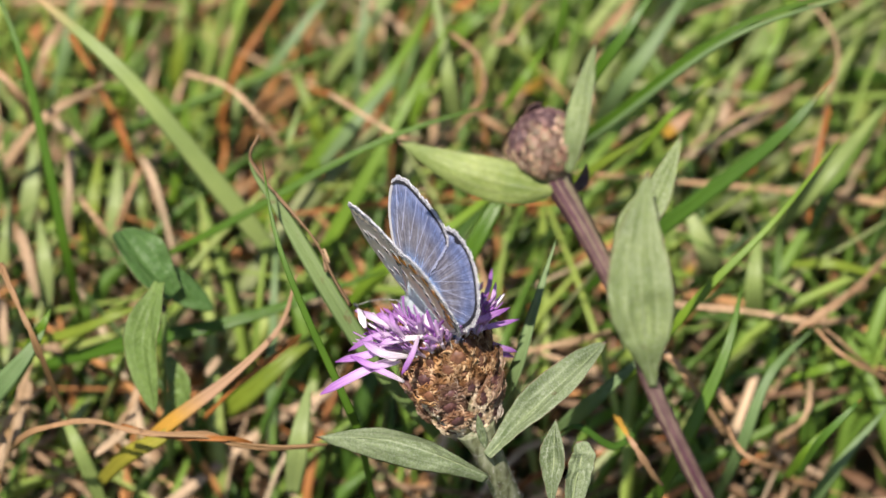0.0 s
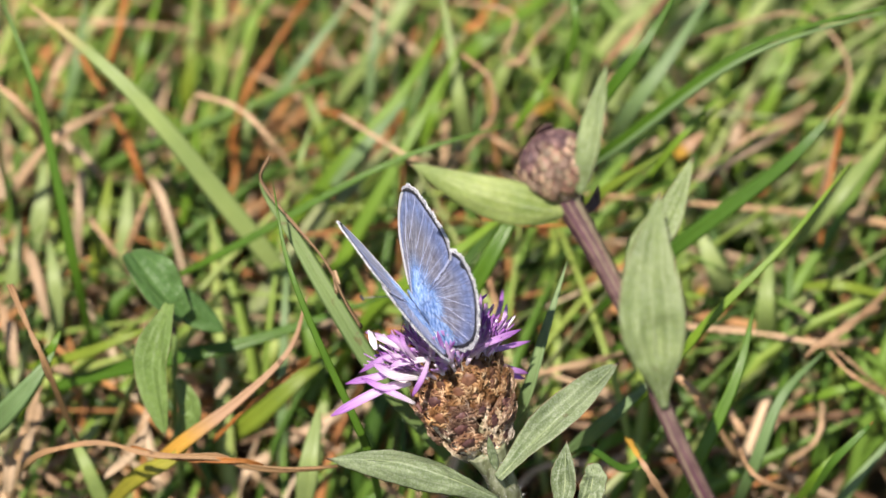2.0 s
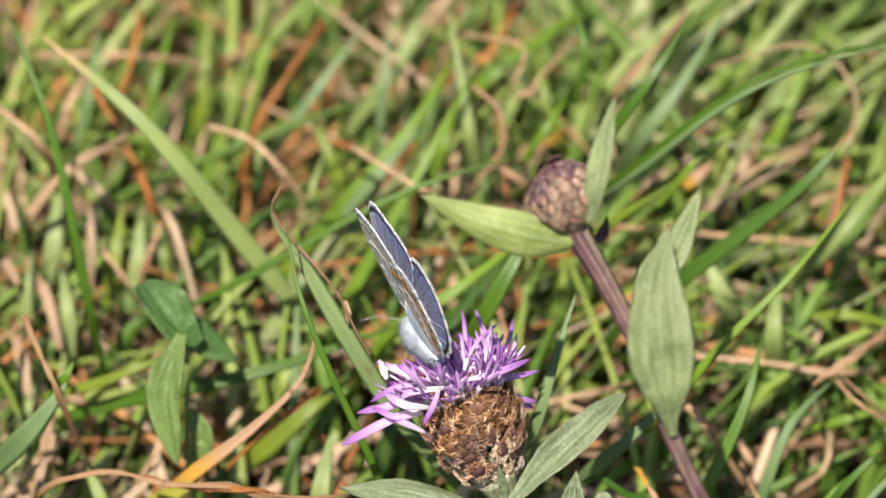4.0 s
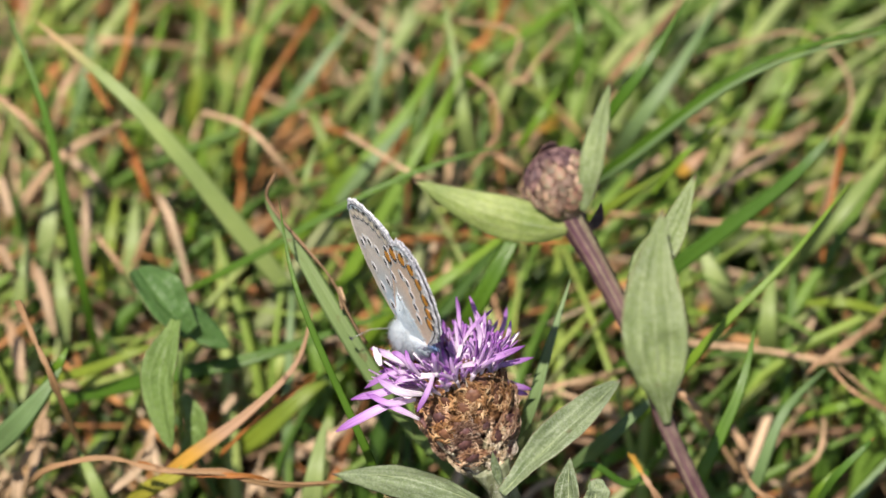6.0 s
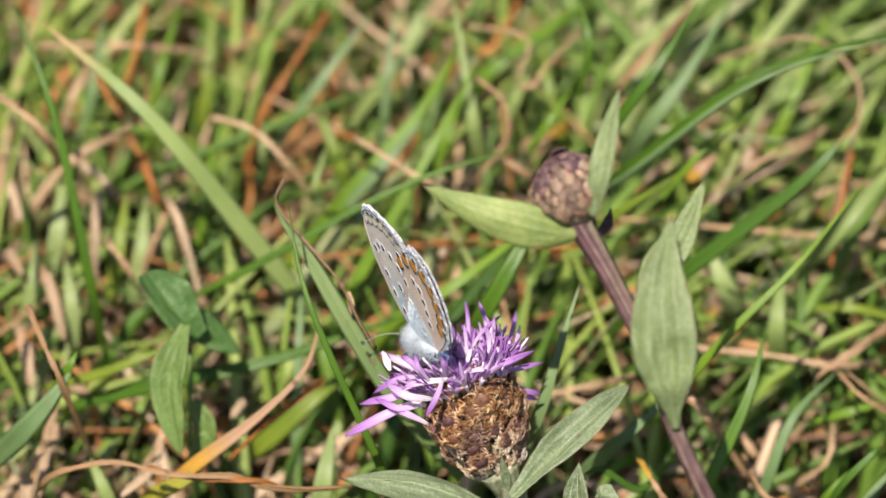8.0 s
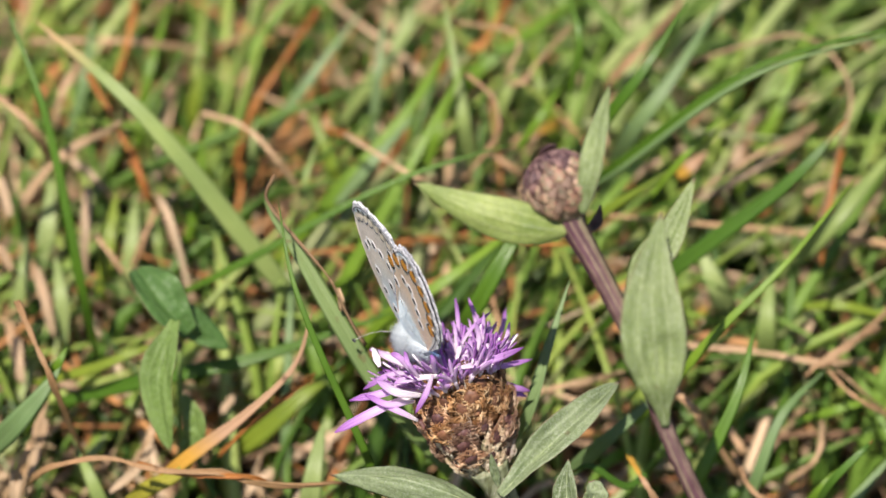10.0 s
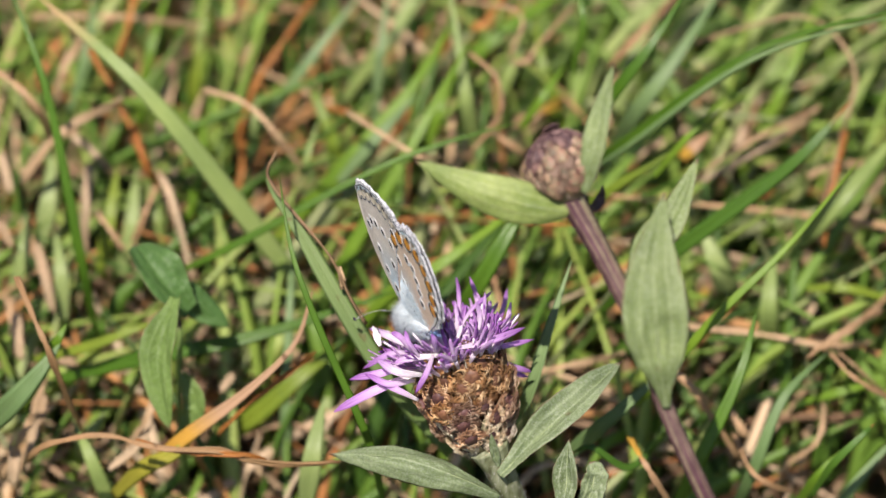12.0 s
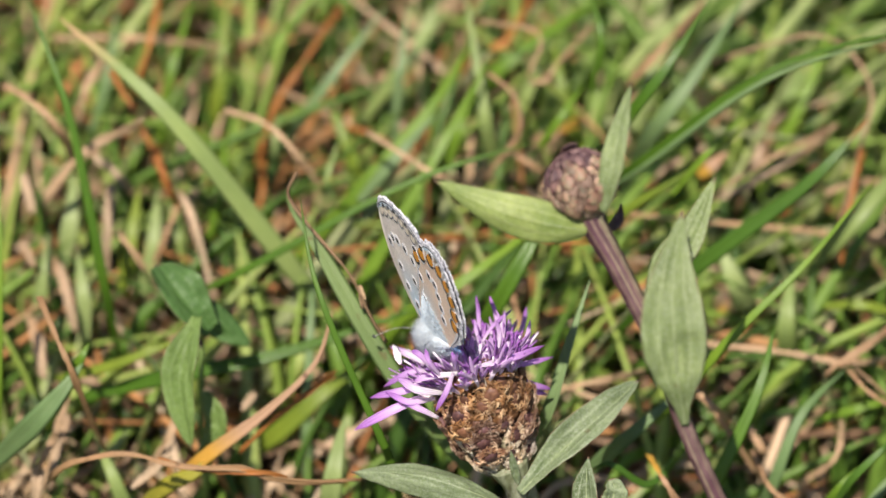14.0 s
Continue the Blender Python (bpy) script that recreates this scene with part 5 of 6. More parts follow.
blade([(-38.62, 9.79, 13.22), (-39.62, 4.47, 22.04), (-37.12, 7.12, 24.69)], 2.2, M_PALE, PALE)
blade([(-35.24, -2.60, 14.97), (-37.83, -1.29, 24.77), (-40.49, 3.98, 27.21)], 1.9, M_PALE, PALE)
blade([(22.02, -6.65, 33.55), (19.52, -8.83, 34.20), (15.85, -8.69, 37.17), (13.53, -7.98, 35.05)], 0.9, M_BROWNTIP, "short blade with a dead tip")

straw([(-44.16, -7.59, 32.62), (-41.95, -9.19, 36.67), (-39.47, -9.31, 37.96), (-36.29, -9.60, 39.08), (-33.74, -9.73, 38.96), (-31.47, -10.86, 39.24), (-28.63, -11.15, 38.95), (-25.55, -11.15, 38.95), (-22.83, -11.15, 38.95), (-20.82, -11.70, 38.40), (-18.57, -11.95, 38.15), (-15.02, -12.11, 37.99), (-10.55, -11.28, 37.40)], 0.95, M_LYING, "curled brown straw lying across the grass")
straw([(-32.33, -9.35, 37.92), (-28.10, -10.69, 37.99), (-25.11, -11.15, 38.24), (-20.32, -11.78, 39.03), (-18.30, -11.53, 37.86)], 0.75, M_RUST, "curled brown edge of the lying straw")
blade([(-31.68, -4.37, 27.34), (-27.92, -6.01, 34.19), (-21.20, -3.75, 39.28), (-15.81, 0.06, 43.09), (-13.96, 5.48, 45.68)], 1.65, M_ORANGE, "yellowed dying grass blade", (0.1, -0.6, 0.8), 0.6, 60, "grass_blade", taper_flag)
straw([(-24.05, -1.35, 30.36), (-20.80, -1.90, 35.48), (-16.53, -0.01, 38.77), (-13.61, 3.75, 38.29)], 0.7, M_RUST)
straw([(-45.17, 2.83, 50.11), (-42.93, -1.01, 47.68), (-40.89, -3.34, 43.93), (-38.88, -0.01, 28.88)], 0.95, M_LYING, "brown tip of a dry grass blade")
straw([(-52.45, 39.97, 46.23), (-49.04, 37.37, 46.46), (-45.56, 35.13, 44.22), (-44.33, 38.99, 33.94)], 1.15)
straw([(-47.57, 31.95, 35.38), (-42.71, 33.48, 42.56), (-36.22, 37.58, 43.84)], 1.3)
straw([(-41.09, 47.24, 42.18), (-36.47, 41.01, 37.37), (-32.81, 37.21, 29.33)], 1.0, M_RUST)
straw([(-27.56, 41.01, 41.61), (-22.64, 38.59, 42.02), (-18.80, 36.11, 39.54), (-15.42, 35.72, 33.50)], 0.95)
straw([(-49.28, 61.64, 33.96), (-39.04, 60.44, 35.58), (-29.14, 61.45, 33.77)], 1.0)
straw([(-11.08, 36.46, 42.72), (-5.94, 32.17, 42.67), (-2.78, 30.29, 42.20), (-0.25, 31.73, 40.82)], 0.75)
straw([(2.63, 44.28, 44.88), (5.63, 40.99, 44.42), (6.46, 38.50, 41.93), (4.88, 37.83, 38.43), (2.65, 37.32, 35.09)], 0.7)
straw([(1.71, 55.95, 42.41), (8.57, 53.53, 42.82), (7.91, 50.66, 39.95), (7.29, 51.21, 37.68)], 0.6)
straw([(14.85, 55.86, 42.32), (10.86, 51.12, 40.41), (9.55, 49.64, 38.93), (7.59, 49.37, 38.66)], 0.8)
straw([(4.90, 39.46, 37.24), (7.15, 37.96, 37.15), (9.42, 37.77, 35.55)], 1.0)
straw([(29.04, 49.73, 41.85), (35.39, 49.76, 44.71), (40.57, 50.54, 45.48), (44.36, 48.56, 44.92), (46.97, 44.39, 42.16), (45.68, 39.83, 37.60), (43.82, 35.32, 30.27), (43.69, 34.01, 23.30)], 0.6, M_DEAD, "curling brown dry grass stalk")
straw([(29.02, 45.39, 23.36), (36.10, 45.95, 28.17), (44.13, 50.66, 31.46)], 1.3)
straw([(32.49, 45.78, 20.93), (34.19, 46.67, 27.48), (36.51, 50.66, 31.46)], 1.6)
straw([(7.35, 13.63, 22.72), (13.50, 11.01, 28.58), (20.47, 13.57, 28.32)], 1.0)
straw([(25.84, 19.71, 25.97), (35.78, 17.06, 27.56), (42.64, 15.70, 27.62), (48.41, 17.35, 26.43)], 0.95)
straw([(42.24, 12.42, 29.99), (45.37, 14.19, 31.76), (51.23, 19.56, 34.31)], 0.9)
straw([(31.94, 3.11, 26.34), (33.94, -3.94, 27.77), (38.39, -3.91, 24.97)], 0.8)
straw([(42.47, 9.45, 32.68), (45.35, 6.12, 32.18), (52.00, 6.65, 27.05)], 0.7)
straw([(19.91, -5.37, 34.83), (21.81, -10.16, 35.70), (25.03, -10.48, 29.72)], 0.9, M_ORANGE, "yellowed stalk under the flower")
straw([(-33.14, 38.82, 30.94), (-30.65, 32.78, 29.14), (-28.26, 29.84, 21.96)], 1.0)
straw([(-42.26, 52.94, 19.60), (-42.38, 44.36, 19.51), (-42.70, 42.46, 14.78)], 1.7)
straw([(-47.78, 4.89, 13.98), (-45.37, 5.79, 23.37), (-44.40, 14.27, 26.19)], 1.2)
straw([(-20.25, 74.78, 30.13), (-22.81, 66.93, 27.94), (-24.86, 62.10, 23.11)], 1.5)
straw([(-14.91, 61.77, 39.74), (-18.78, 55.07, 37.29), (-22.09, 51.09, 33.31), (-24.56, 48.12, 26.09)], 1.0, M_RUST, "rust-brown dry stalk of grass")
straw([(0.40, 61.75, 31.24), (-2.61, 54.53, 29.67), (-6.31, 51.48, 23.80)], 1.0, M_RUST)
straw([(7.86, 68.74, 35.41), (5.10, 61.93, 34.25), (3.09, 60.98, 33.30)], 1.3, M_RUST)
straw([(25.88, 8.85, 29.25), (28.23, 5.95, 29.18), (34.12, 3.14, 20.71)], 0.9)
straw([(31.62, 7.56, 25.13), (34.12, 5.79, 23.37)], 1.3)
straw([(38.22, 5.80, 17.72), (41.62, 5.35, 22.92), (42.44, 10.24, 24.99)], 0.9)
straw([(4.86, 26.52, 29.95), (6.40, 20.12, 29.21), (7.70, 17.91, 24.17)], 0.9)
straw([(4.77, 24.00, 38.75), (11.00, 22.14, 39.71), (16.07, 23.78, 38.53)], 0.5, M_RUST)
straw([(19.79, 54.76, 29.91), (24.25, 56.05, 36.85), (28.35, 62.71, 40.68)], 1.3)
straw([(39.75, 17.01, 14.79), (45.99, 14.76, 15.36), (51.36, 14.28, 12.05)], 1.4)

straw([(-48.44, 33.53, 25.64), (-45.53, 28.44, 24.80), (-42.16, 27.54, 21.07)], 1.8)
straw([(-49.39, 21.51, 27.77), (-47.79, 16.30, 26.80), (-47.12, 15.88, 23.55)], 1.5)
straw([(-45.98, 12.49, 24.41), (-44.31, 6.68, 24.25), (-44.40, 8.03, 19.95)], 1.4)
straw([(-47.69, -2.16, 23.90), (-45.17, -1.35, 30.36), (-44.52, 1.51, 30.39)], 1.1)
straw([(-44.93, 34.40, 20.86), (-41.46, 33.64, 22.93), (-38.36, 34.59, 21.05)], 1.0)
straw([(-39.56, 23.40, 16.94), (-36.80, 22.63, 18.99), (-34.44, 24.32, 16.44)], 1.4)
straw([(-34.17, 1.57, 24.81), (-32.01, 1.29, 30.18), (-31.60, 3.61, 31.09)], 1.0)
straw([(-26.87, 28.22, 14.68), (-24.79, 23.84, 13.13), (-24.57, 22.88, 9.34)], 1.2)
straw([(-27.83, 69.91, 25.26), (-21.45, 68.86, 29.87), (-15.37, 70.12, 28.30)], 1.2)
straw([(-45.53, 51.88, 29.86), (-44.67, 53.23, 34.04), (-42.86, 57.53, 35.51)], 1.4)
straw([(-43.62, 44.71, 31.17), (-39.32, 39.51, 31.63), (-38.19, 39.79, 29.08)], 1.1)
straw([(-37.54, 29.85, 19.14), (-35.26, 29.82, 24.77), (-37.05, 33.99, 26.10)], 0.9)
straw([(-9.54, 43.86, 24.67), (-14.65, 34.94, 24.23), (-17.34, 33.10, 19.56)], 1.0, M_RUST)
straw([(-24.33, 51.45, 26.60), (-23.79, 44.33, 25.13), (-25.56, 42.00, 19.98)], 1.1, M_RUST)
straw([(13.32, 50.89, 31.70), (10.25, 46.57, 33.03), (7.98, 47.09, 30.73)], 1.6, M_ORANGE, "yellowed scrap of dead grass")
straw([(29.56, 27.07, 22.02), (30.71, 27.51, 25.28), (32.47, 30.74, 25.69)], 1.2, M_ORANGE, "yellowed scrap of dead grass")
blade([(-35.51, -4.78, 24.11), (-31.98, -6.68, 30.69), (-28.52, -6.86, 33.34), (-26.11, -5.37, 34.83)], 2.0, M_GOLD, "yellowing grass blade under the straw", (0.1, -0.6, 0.8), 0.3)
blade([(-52.73, 3.57, 15.49), (-51.02, 4.32, 33.21), (-50.42, 12.34, 46.89), (-51.03, 25.84, 57.55)], 1.6, M_BLADE, GREEN)


for pts, w in (
        (((-40.72, 36.54, 34.32), (-40.66, 31.56, 32.16), (-41.22, 30.19, 25.14)), 2.0), (((-32.10, 32.81, 36.24), (-30.43, 29.03, 35.29), (-28.26, 24.58, 28.01)), 1.5), (((-32.82, 33.38, 33.98), (-33.90, 30.40, 32.41), (-35.41, 29.31, 28.50)), 1.1),
        (((-39.45, 29.78, 33.21), (-37.58, 27.62, 32.47), (-36.06, 26.75, 30.18)), 1.1), (((-48.14, 35.45, 33.22), (-45.36, 38.09, 35.87), (-41.73, 42.73, 34.85)), 1.4), (((-42.78, 40.18, 35.13), (-41.09, 39.45, 34.39), (-39.02, 38.21, 33.16)), 1.7),
        (((-50.62, 35.88, 36.48), (-49.85, 34.29, 34.89), (-49.14, 32.74, 33.34)), 2.0), (((-45.96, 25.79, 32.05), (-44.61, 21.69, 30.78), (-43.59, 19.00, 28.09)), 2.1), (((-50.29, 27.59, 33.85), (-49.39, 26.69, 32.95), (-48.50, 25.56, 31.82)), 2.0),
        (((-47.75, 17.44, 29.36), (-47.26, 14.92, 28.26), (-46.82, 13.15, 26.48)), 2.2), (((-44.10, 7.04, 27.45), (-44.10, 5.99, 26.39), (-44.22, 4.67, 25.07)), 2.2), (((-46.42, -1.14, 27.75), (-46.36, -2.40, 26.49), (-46.53, -3.25, 24.22)), 2.4),
        (((-44.39, 3.54, 26.78), (-44.73, 0.37, 26.43), (-45.29, -1.63, 24.42)), 1.6), (((-32.01, 4.73, 27.96), (-32.97, 0.68, 26.73), (-36.06, -2.83, 26.06)), 1.9), (((-42.89, 14.01, 25.92), (-41.75, 13.69, 25.61), (-40.62, 13.38, 25.30)), 2.6),
        (((-23.29, 11.57, 26.32), (-23.86, 10.86, 25.61), (-24.61, 10.06, 24.81)), 1.6), (((39.34, 41.28, 36.23), (34.26, 37.55, 35.32), (29.56, 37.02, 31.96)), 1.5), (((34.75, 46.11, 32.57), (33.89, 43.78, 30.24), (32.99, 42.99, 26.62)), 1.7),
        (((48.94, 18.51, 30.43), (46.94, 17.06, 30.39), (45.16, 16.86, 28.78)), 1.6), (((42.25, 40.49, 29.78), (45.52, 41.41, 30.70), (49.66, 43.09, 29.55)), 1.2)):
    straw(list(pts), w * 0.75, M_TAN if w > 1.45 else M_STRAW, TAN, TO_VIEW, 40.0, taper_torn if w > 1.45 else taper_straw, int(w * 10))
straw([(-35.91, 41.05, 36.00), (-34.66, 38.27, 34.63), (-33.44, 36.88, 31.83)], 1.1, M_RUST, "rust-brown dead grass stalk")
straw([(45.27, 36.92, 40.35), (44.18, 31.87, 38.13), (43.03, 26.10, 32.36)], 1.0, M_RUST, "rust-brown dead grass stalk")
blade([(-39.34, 28.91, 23.85), (-38.20, 32.07, 29.85), (-37.46, 37.84, 32.79)], 2.0, M_YELL, "short yellow-green grass blade")
blade([(-34.59, 37.77, 18.57), (-33.78, 39.16, 22.80), (-34.19, 43.86, 24.67)], 3.4, M_PALE, PALE)
blade([(-14.73, -4.34, 21.72), (-13.92, -3.08, 28.64), (-12.82, 2.81, 31.69)], 2.6, M_PALE, PALE)
blade([(27.16, 37.55, 35.32), (28.58, 37.73, 36.92), (30.46, 39.60, 37.37)], 1.8, M_ORANGE, "short yellowed grass blade tip")

# taller blades and stalks behind the head
for pts, w, mat, label in (
        (((-8.29, 50.89, 26.03), (-7.69, 54.17, 34.98), (-6.66, 62.24, 40.21)), 1.2, M_GREY, PALE), (((-12.46, 57.64, 24.30), (-7.65, 59.32, 31.64), (-1.62, 66.28, 35.77)), 1.8, M_PALE, PALE),
        (((-21.53, 51.45, 26.60), (-16.17, 53.70, 34.51), (-8.92, 62.00, 39.98)), 1.5, M_GREY, PALE), (((8.78, 39.83, 37.60), (11.18, 40.87, 41.47), (13.94, 45.07, 42.85)), 1.2, M_BLADE, GREEN),
        (((-1.69, 41.26, 33.38), (-0.52, 42.66, 37.60), (1.04, 47.34, 39.46)), 1.3, M_BLADE, GREEN), (((-16.39, 35.26, 33.04), (-15.48, 36.10, 36.71), (-14.32, 40.37, 38.15)), 0.9, M_PALE, PALE),
        (((-22.27, 44.02, 30.48), (-21.97, 44.65, 33.94), (-21.87, 48.15, 34.61)), 0.8, M_PALE, PALE), (((-12.06, 36.70, 31.64), (-7.68, 38.91, 36.69), (-2.98, 44.03, 38.98)), 1.6, M_GREY, PALE),
        (((-11.58, 45.53, 23.51), (-13.85, 48.78, 29.59), (-17.04, 55.18, 33.15)), 1.7, M_YELL, GREEN), (((23.35, 27.33, 42.08), (27.12, 27.85, 48.25), (31.62, 32.57, 50.14)), 0.9, M_BLADE, GREEN),
        (((35.49, 51.75, 18.41), (40.35, 56.71, 29.03), (45.78, 68.27, 34.93)), 1.7, M_BLADE, GREEN), (((12.63, -1.96, 26.92), (17.51, -4.14, 36.06), (24.07, -0.78, 40.83)), 1.9, M_GREY, PALE),
        (((40.56, 9.80, 24.54), (44.74, 9.33, 26.90), (49.66, 11.57, 26.32)), 1.2, M_BLADE, GREEN), (((39.00, -4.57, 24.32), (40.76, -5.27, 29.27), (43.19, -3.34, 31.21)), 1.3, M_BLADE, GREEN),
        (((-36.68, 54.36, 23.85), (-34.90, 57.60, 32.75), (-32.64, 66.76, 36.25)), 1.4, M_BLADE, GREEN), (((-44.20, 50.94, 28.92), (-42.01, 54.64, 35.44), (-41.38, 63.27, 38.42)), 1.3, M_GREY, PALE),
        (((-46.28, 31.20, 26.14), (-45.17, 33.44, 31.21), (-44.98, 38.99, 33.94)), 2.4, M_PALE, PALE), (((-42.97, 21.10, 24.53), (-43.03, 23.31, 29.57), (-43.99, 28.33, 31.76)), 2.0, M_PALE, PALE),
        (((-37.05, 30.30, 22.42), (-35.78, 33.03, 27.98), (-35.42, 39.05, 31.17)), 2.2, M_PALE, PALE), (((-49.07, 24.29, 24.90), (-47.57, 26.52, 29.95), (-47.28, 31.56, 32.16)), 1.8, M_PALE, PALE),
        (((5.10, 53.86, 26.18), (8.09, 57.13, 32.27), (10.14, 63.83, 36.15)), 2.0, M_PALE, PALE), (((20.37, 51.41, 29.39), (22.27, 54.64, 35.44), (25.14, 62.33, 37.47)), 2.2, M_PALE, PALE),
        (((14.44, 50.98, 26.13), (11.71, 54.71, 32.68), (10.76, 60.44, 35.58)), 1.8, M_YELL, GREEN), (((7.89, 63.52, 27.35), (9.89, 64.91, 31.58), (13.73, 71.28, 32.28)), 1.6, M_PALE, PALE), (((-29.69, 36.33, 25.62), (-28.13, 39.05, 31.17), (-27.85, 46.57, 33.03)), 1.4, M_BLADE, GREEN)):
    blade(list(pts), w, mat, label)
straw([(27.17, 60.03, 40.83), (23.06, 53.77, 40.23), (19.27, 51.99, 35.63)], 1.2)
straw([(41.68, 41.47, 39.24), (35.71, 37.83, 38.43), (29.16, 34.65, 35.25)], 0.8)
straw([(48.62, 15.69, 33.26), (44.33, 11.42, 34.65), (40.06, 9.02, 32.25)], 0.75)
straw([(42.87, 12.77, 30.35), (45.47, 9.95, 30.35), (49.12, 9.24, 26.81)], 0.55, M_DEAD)
straw([(25.09, 3.83, 35.54), (26.97, 1.39, 35.93), (29.18, 1.58, 33.30)], 0.8)
straw([(-5.59, 47.65, 25.62), (-9.54, 49.02, 29.82), (-14.91, 51.65, 29.62)], 0.9, M_RUST)
straw([(-38.87, 54.24, 32.21), (-37.04, 57.45, 38.26), (-36.70, 64.22, 39.37)], 1.1, M_RUST, "rust-brown dry stalk of grass")

# ---- turf ----
def open_air(p):
    """True behind the flower and its stalk, where the turf stands."""
    return 0.7071 * (p.y - (p.z - 0.060)) > 0.034


def turf(name, count, mat, label, seed, width, height, flat, upright, across=(-75, 75), deep=(-75, 175)):
    """A great many blades, curved, with their feet in the soil."""
    rng = random.Random(seed)
    pieces = []
    tries = 0
    while len(pieces) < count and tries < count * 6:
        tries += 1
        y = rng.uniform(*deep)
        x = rng.uniform(*across) * (1 + max(0, y) / 300)
        tall = rng.uniform(*height)
        az = rng.gauss(56 - 0.3 * x, 34) if rng.random() < upright else rng.uniform(0, 360)
        reach = tall * rng.uniform(0.3, 1.1) * flat
        dx, dy = math.cos(radians(az)) * reach, math.sin(radians(az)) * reach
        top = tall / (1 + 0.6 * flat)
        pts = [(x, y, -1.0), (x + dx * 0.25, y + dy * 0.25, top * 0.62), (x + dx, y + dy, top * rng.uniform(0.75, 1.05))]
        if not all(open_air(vec(p)) for p in pts):
            continue
        face = (rng.gauss(0, 0.6), -0.7 + rng.gauss(0, 0.5), 0.6)
        pieces.append(ribbon(pts, rng.uniform(*width), 0.15, face, taper_blade, 8, 2, 0.35, 0.0, rng.uniform(-70, 70)))
    tagged(new(name, mesh_of(name, joined(pieces), mat)), label, "grass", "", "stuff")


def litter(name, count, mat, label, seed):
    """Dead stalks lying across one another on the soil."""
    rng = random.Random(seed)
    pieces = []
    for _ in range(count * 3):
        x, y, z = rng.uniform(-75, 75), rng.uniform(-75, 175), rng.uniform(1, 16)
        az, ln = rng.uniform(0, math.pi), rng.uniform(10, 40)
        dx, dy, dz = math.cos(az) * ln / 2, math.sin(az) * ln / 2, rng.gauss(0, 4)
        pts = [(x - dx, y - dy, max(0.5, z - dz)), (x + rng.gauss(0, 3), y + rng.gauss(0, 3), z + rng.uniform(0, 5)), (x + dx, y + dy, max(0.5, z + dz))]
        if all(open_air(vec(p)) for p in pts) and len(pieces) < count:
            pieces.append(ribbon(pts, rng.uniform(0.5, 1.7), 0.3, (rng.gauss(0, 0.5), -0.5, 0.7), taper_straw, 7, 2, 0.5, 0.0, rng.uniform(-120, 120)))
    tagged(new(name, mesh_of(name, joined(pieces), mat)), label, "dry grass", "", "stuff")


turf("meadow_grass", 2300, M_FILL, "dense green meadow grass, mown short", 1, (0.8, 2.4), (18, 64), 0.95, 0.70)
turf("dead_grass", 860, M_FILL_DRY, "dead tan grass among the green", 2, (0.5, 1.8), (18, 58), 1.1, 0.35, (-75, 12))
turf("sparse_dead_grass", 300, M_FILL_DRY, "scattered dead tan grass in greener turf", 12, (0.5, 1.6), (20, 62), 1.1, 0.35, (12, 75))
turf("tall_bright_grass", 230, M_BRIGHT, "taller light green grass beyond the bud", 5, (1.0, 2.6), (46, 80), 0.9, 0.95, (8, 66), (52, 130))
litter("grass_litter", 1500, M_LITTER, "dry brown grass litter on the soil", 3)


def far_meadow(name, count, mat, label, seed):
    """The meadow beyond, thinner and coarser, round the detailed turf."""
    rng = random.Random(seed)
    pieces = []
    while len(pieces) < count:
        r, a = 90 + 1500 * rng.random() ** 1.6, rng.uniform(0, 2 * math.pi)
        x, y = r * math.cos(a), 40 + r * math.sin(a)
        if abs(x) < 170 and -330 < y < 190:
            continue
        tall = rng.uniform(25, 75)
        if y < 0 and math.hypot(x, y + 283) < 260:
            tall *= 0.6
        az, reach = rng.uniform(0, 2 * math.pi), tall * rng.uniform(0.3, 1.0)
        dx, dy = math.cos(az) * reach, math.sin(az) * reach
        wide = 1 + r / 500
        pts = [(x, y, -2), (x + dx * 0.3, y + dy * 0.3, tall * 0.6), (x + dx, y + dy, tall * 0.85)]
        pieces.append(ribbon(pts, rng.uniform(1.2, 2.6) * wide, 0.2, (rng.gauss(0, 1), rng.gauss(0, 1), 0.6), taper_blade, 5, 2, 0.35, 0.0, rng.uniform(-60, 60)))
    tagged(new(name, mesh_of(name, joined(pieces), mat)), label, "grass", "", "stuff")


far_meadow("outer_meadow", 6500, M_FILL, "green meadow grass round about", 8)
far_meadow("outer_dead_grass", 1800, M_FILL_DRY, "dead tan grass in the meadow round about", 9)


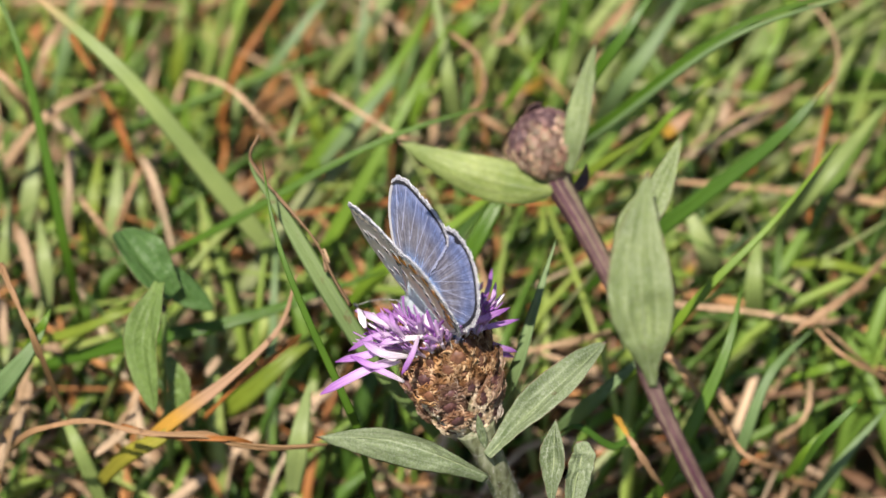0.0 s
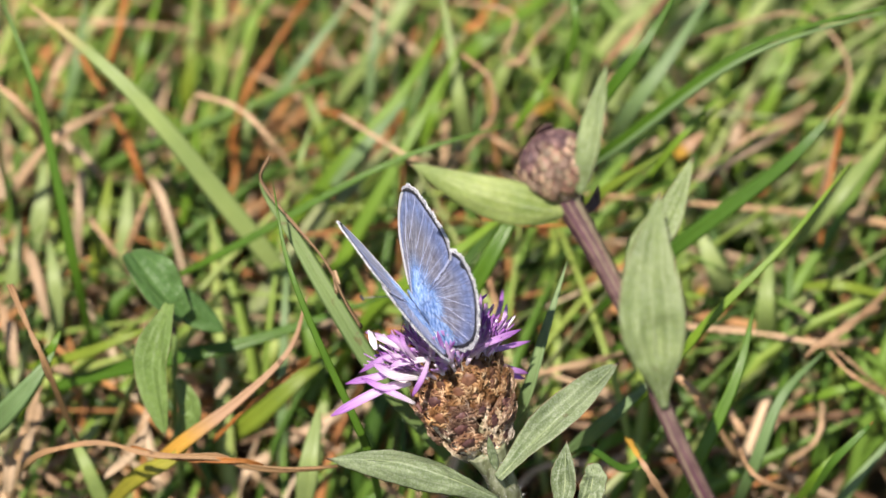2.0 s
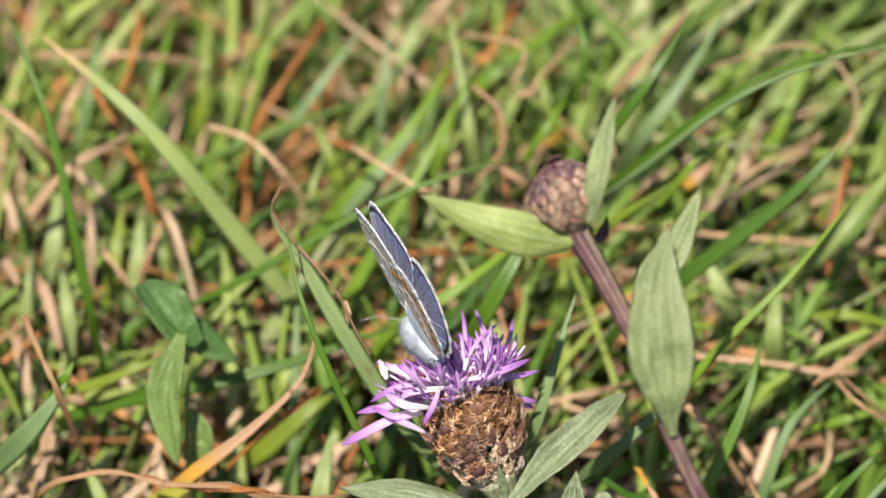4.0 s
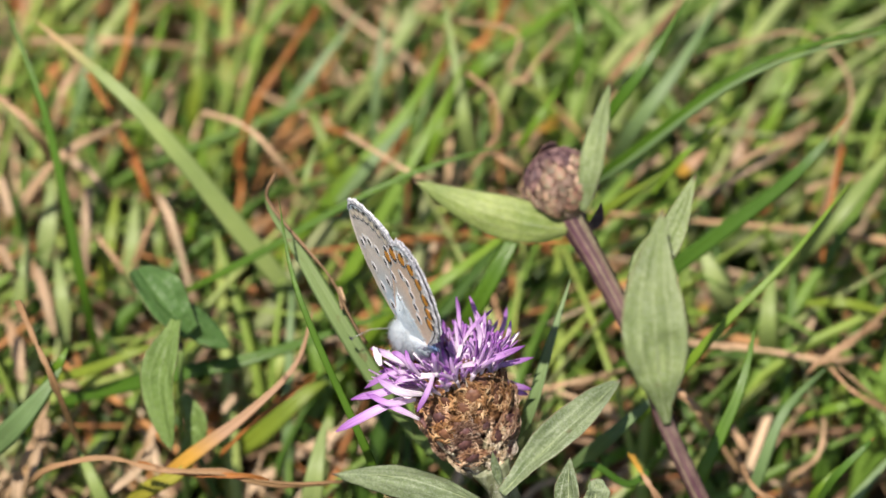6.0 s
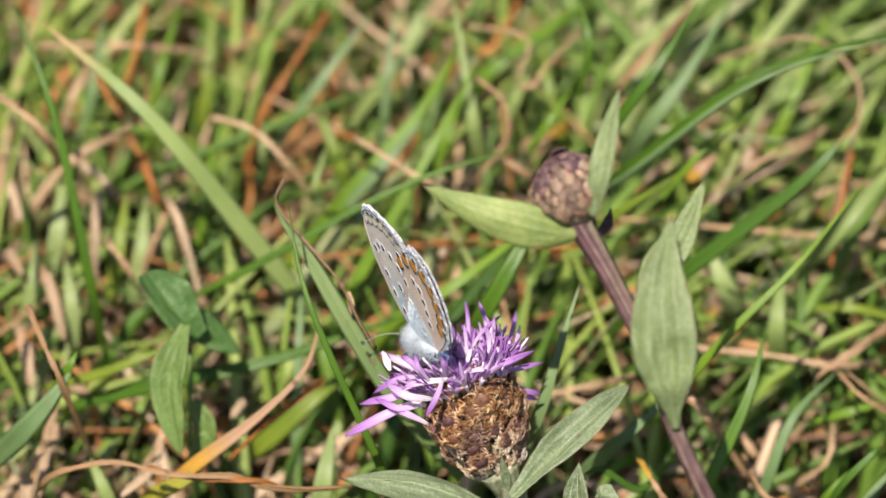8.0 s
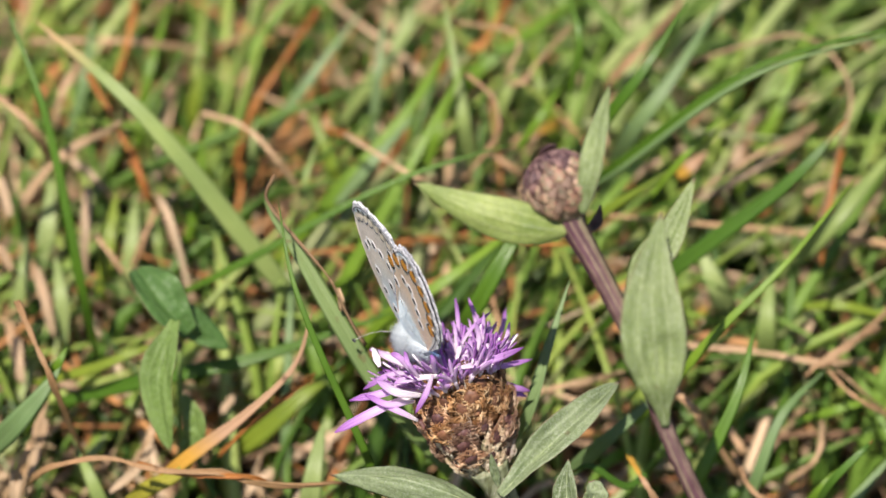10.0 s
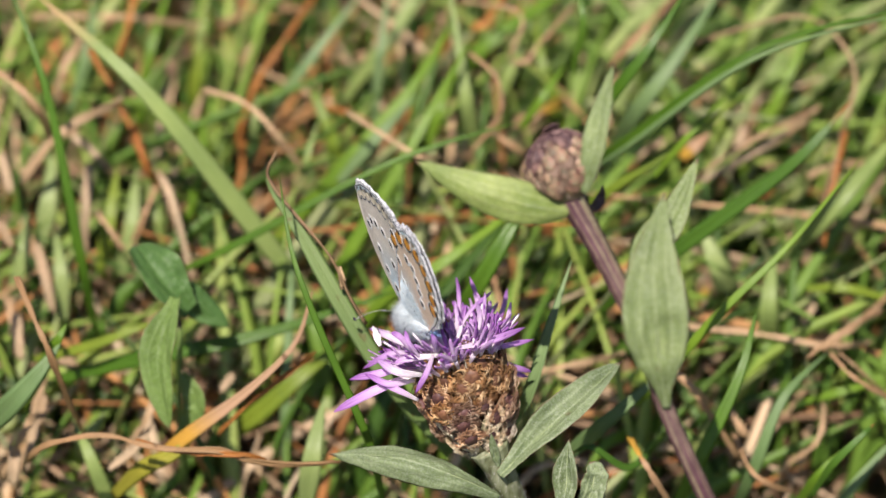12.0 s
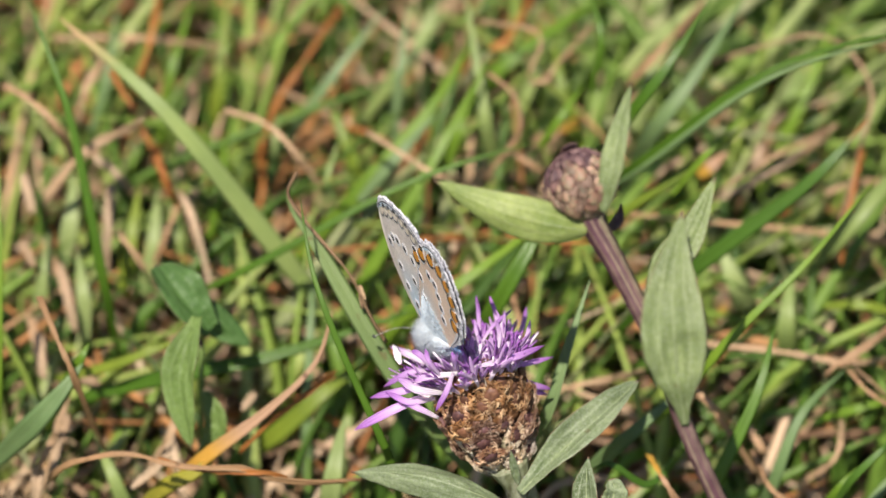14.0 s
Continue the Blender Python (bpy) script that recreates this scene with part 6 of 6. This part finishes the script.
def motions():
    """The butterfly shifts on the flower while its wings open and shut."""
    walk(BUTTERFLY, [
        (0, pose(-0.00194, -0.00530, 0.05369, -11.51, -7.69, 33.92)),
        (0.2, pose(-0.00170, -0.00489, 0.05338, -10.87, -8.67, 29.46)),
        (0.5, pose(-0.00270, -0.00437, 0.05411, -1.08, -13.27, 25.15)),
        (1, pose(-0.00291, -0.00400, 0.05513, 3.31, -12.62, 27.46)),
        (1.5, pose(-0.00249, -0.00456, 0.05479, -2.99, -12.23, 24.50)),
        (2, pose(-0.00262, -0.00382, 0.05448, -1.23, -12.59, 27.25)),
        (2.5, pose(-0.00278, -0.00303, 0.05427, -1.34, -10.45, 24.04)),
        (3, pose(-0.00331, -0.00209, 0.05608, -1.14, -11.79, 23.28)),
        (5.5, pose(-0.00459, -0.00519, 0.05583, -24.85, -5.10, 29.12)),
        (7, pose(-0.00477, -0.00520, 0.05570, -23.83, -4.92, 28.51)),
        (7.5, pose(-0.00440, -0.00518, 0.05567, -23.84, -4.91, 28.37)),
        (8.2, pose(-0.00442, -0.00519, 0.05563, -23.86, -4.89, 28.18)),
        (11, pose(-0.00429, -0.00526, 0.05543, -23.90, -4.87, 27.40)),
        (14, pose(-0.00429, -0.00523, 0.05567, -23.99, -3.53, 27.71)),
    ])
    # seconds, degrees that the far and the near wings stand open, degrees that the fore and the hind wings are swept forward
    beats = [
        (0, 13.6, 10.7, 3.7, 0.8),
        (0.2, 15.1, 13.1, 7.0, 2.2),
        (0.5, 12.6, 17.0, 8.9, 5.2),
        (1, 17.9, 19.6, 9.1, 3.9),
        (1.5, 21.5, 20.5, 9.8, 4.9),
        (2, 17.9, 17.3, 10.7, 4.3),
        (2.5, 22.6, 21.0, 14.6, 6.7),
        (3, 15.1, 14.4, 13.3, 6.7),
        (5.5, -1.7, 2.0, 6.9, -1.8),
        (7, -1.6, 1.9, 5.0, -1.4),
        (11, -1.5, 1.7, 6.2, -2.3),
        (14, -1.0, 1.2, 6.4, -2.4),
    ]
    for wing, side, fore in zip(WINGS, (-1, -1, 1, 1), (1, 0, 1, 0)):
        rows = []
        for t, right, left, sweep, hind in beats:
            a = right if side > 0 else left
            rows.append((t, pose(0, 0, 0, 0, side * a, 0) @ pose(0, 0, 0, -(sweep if fore else hind), 0, 0)))
        walk(wing, rows)


motions()
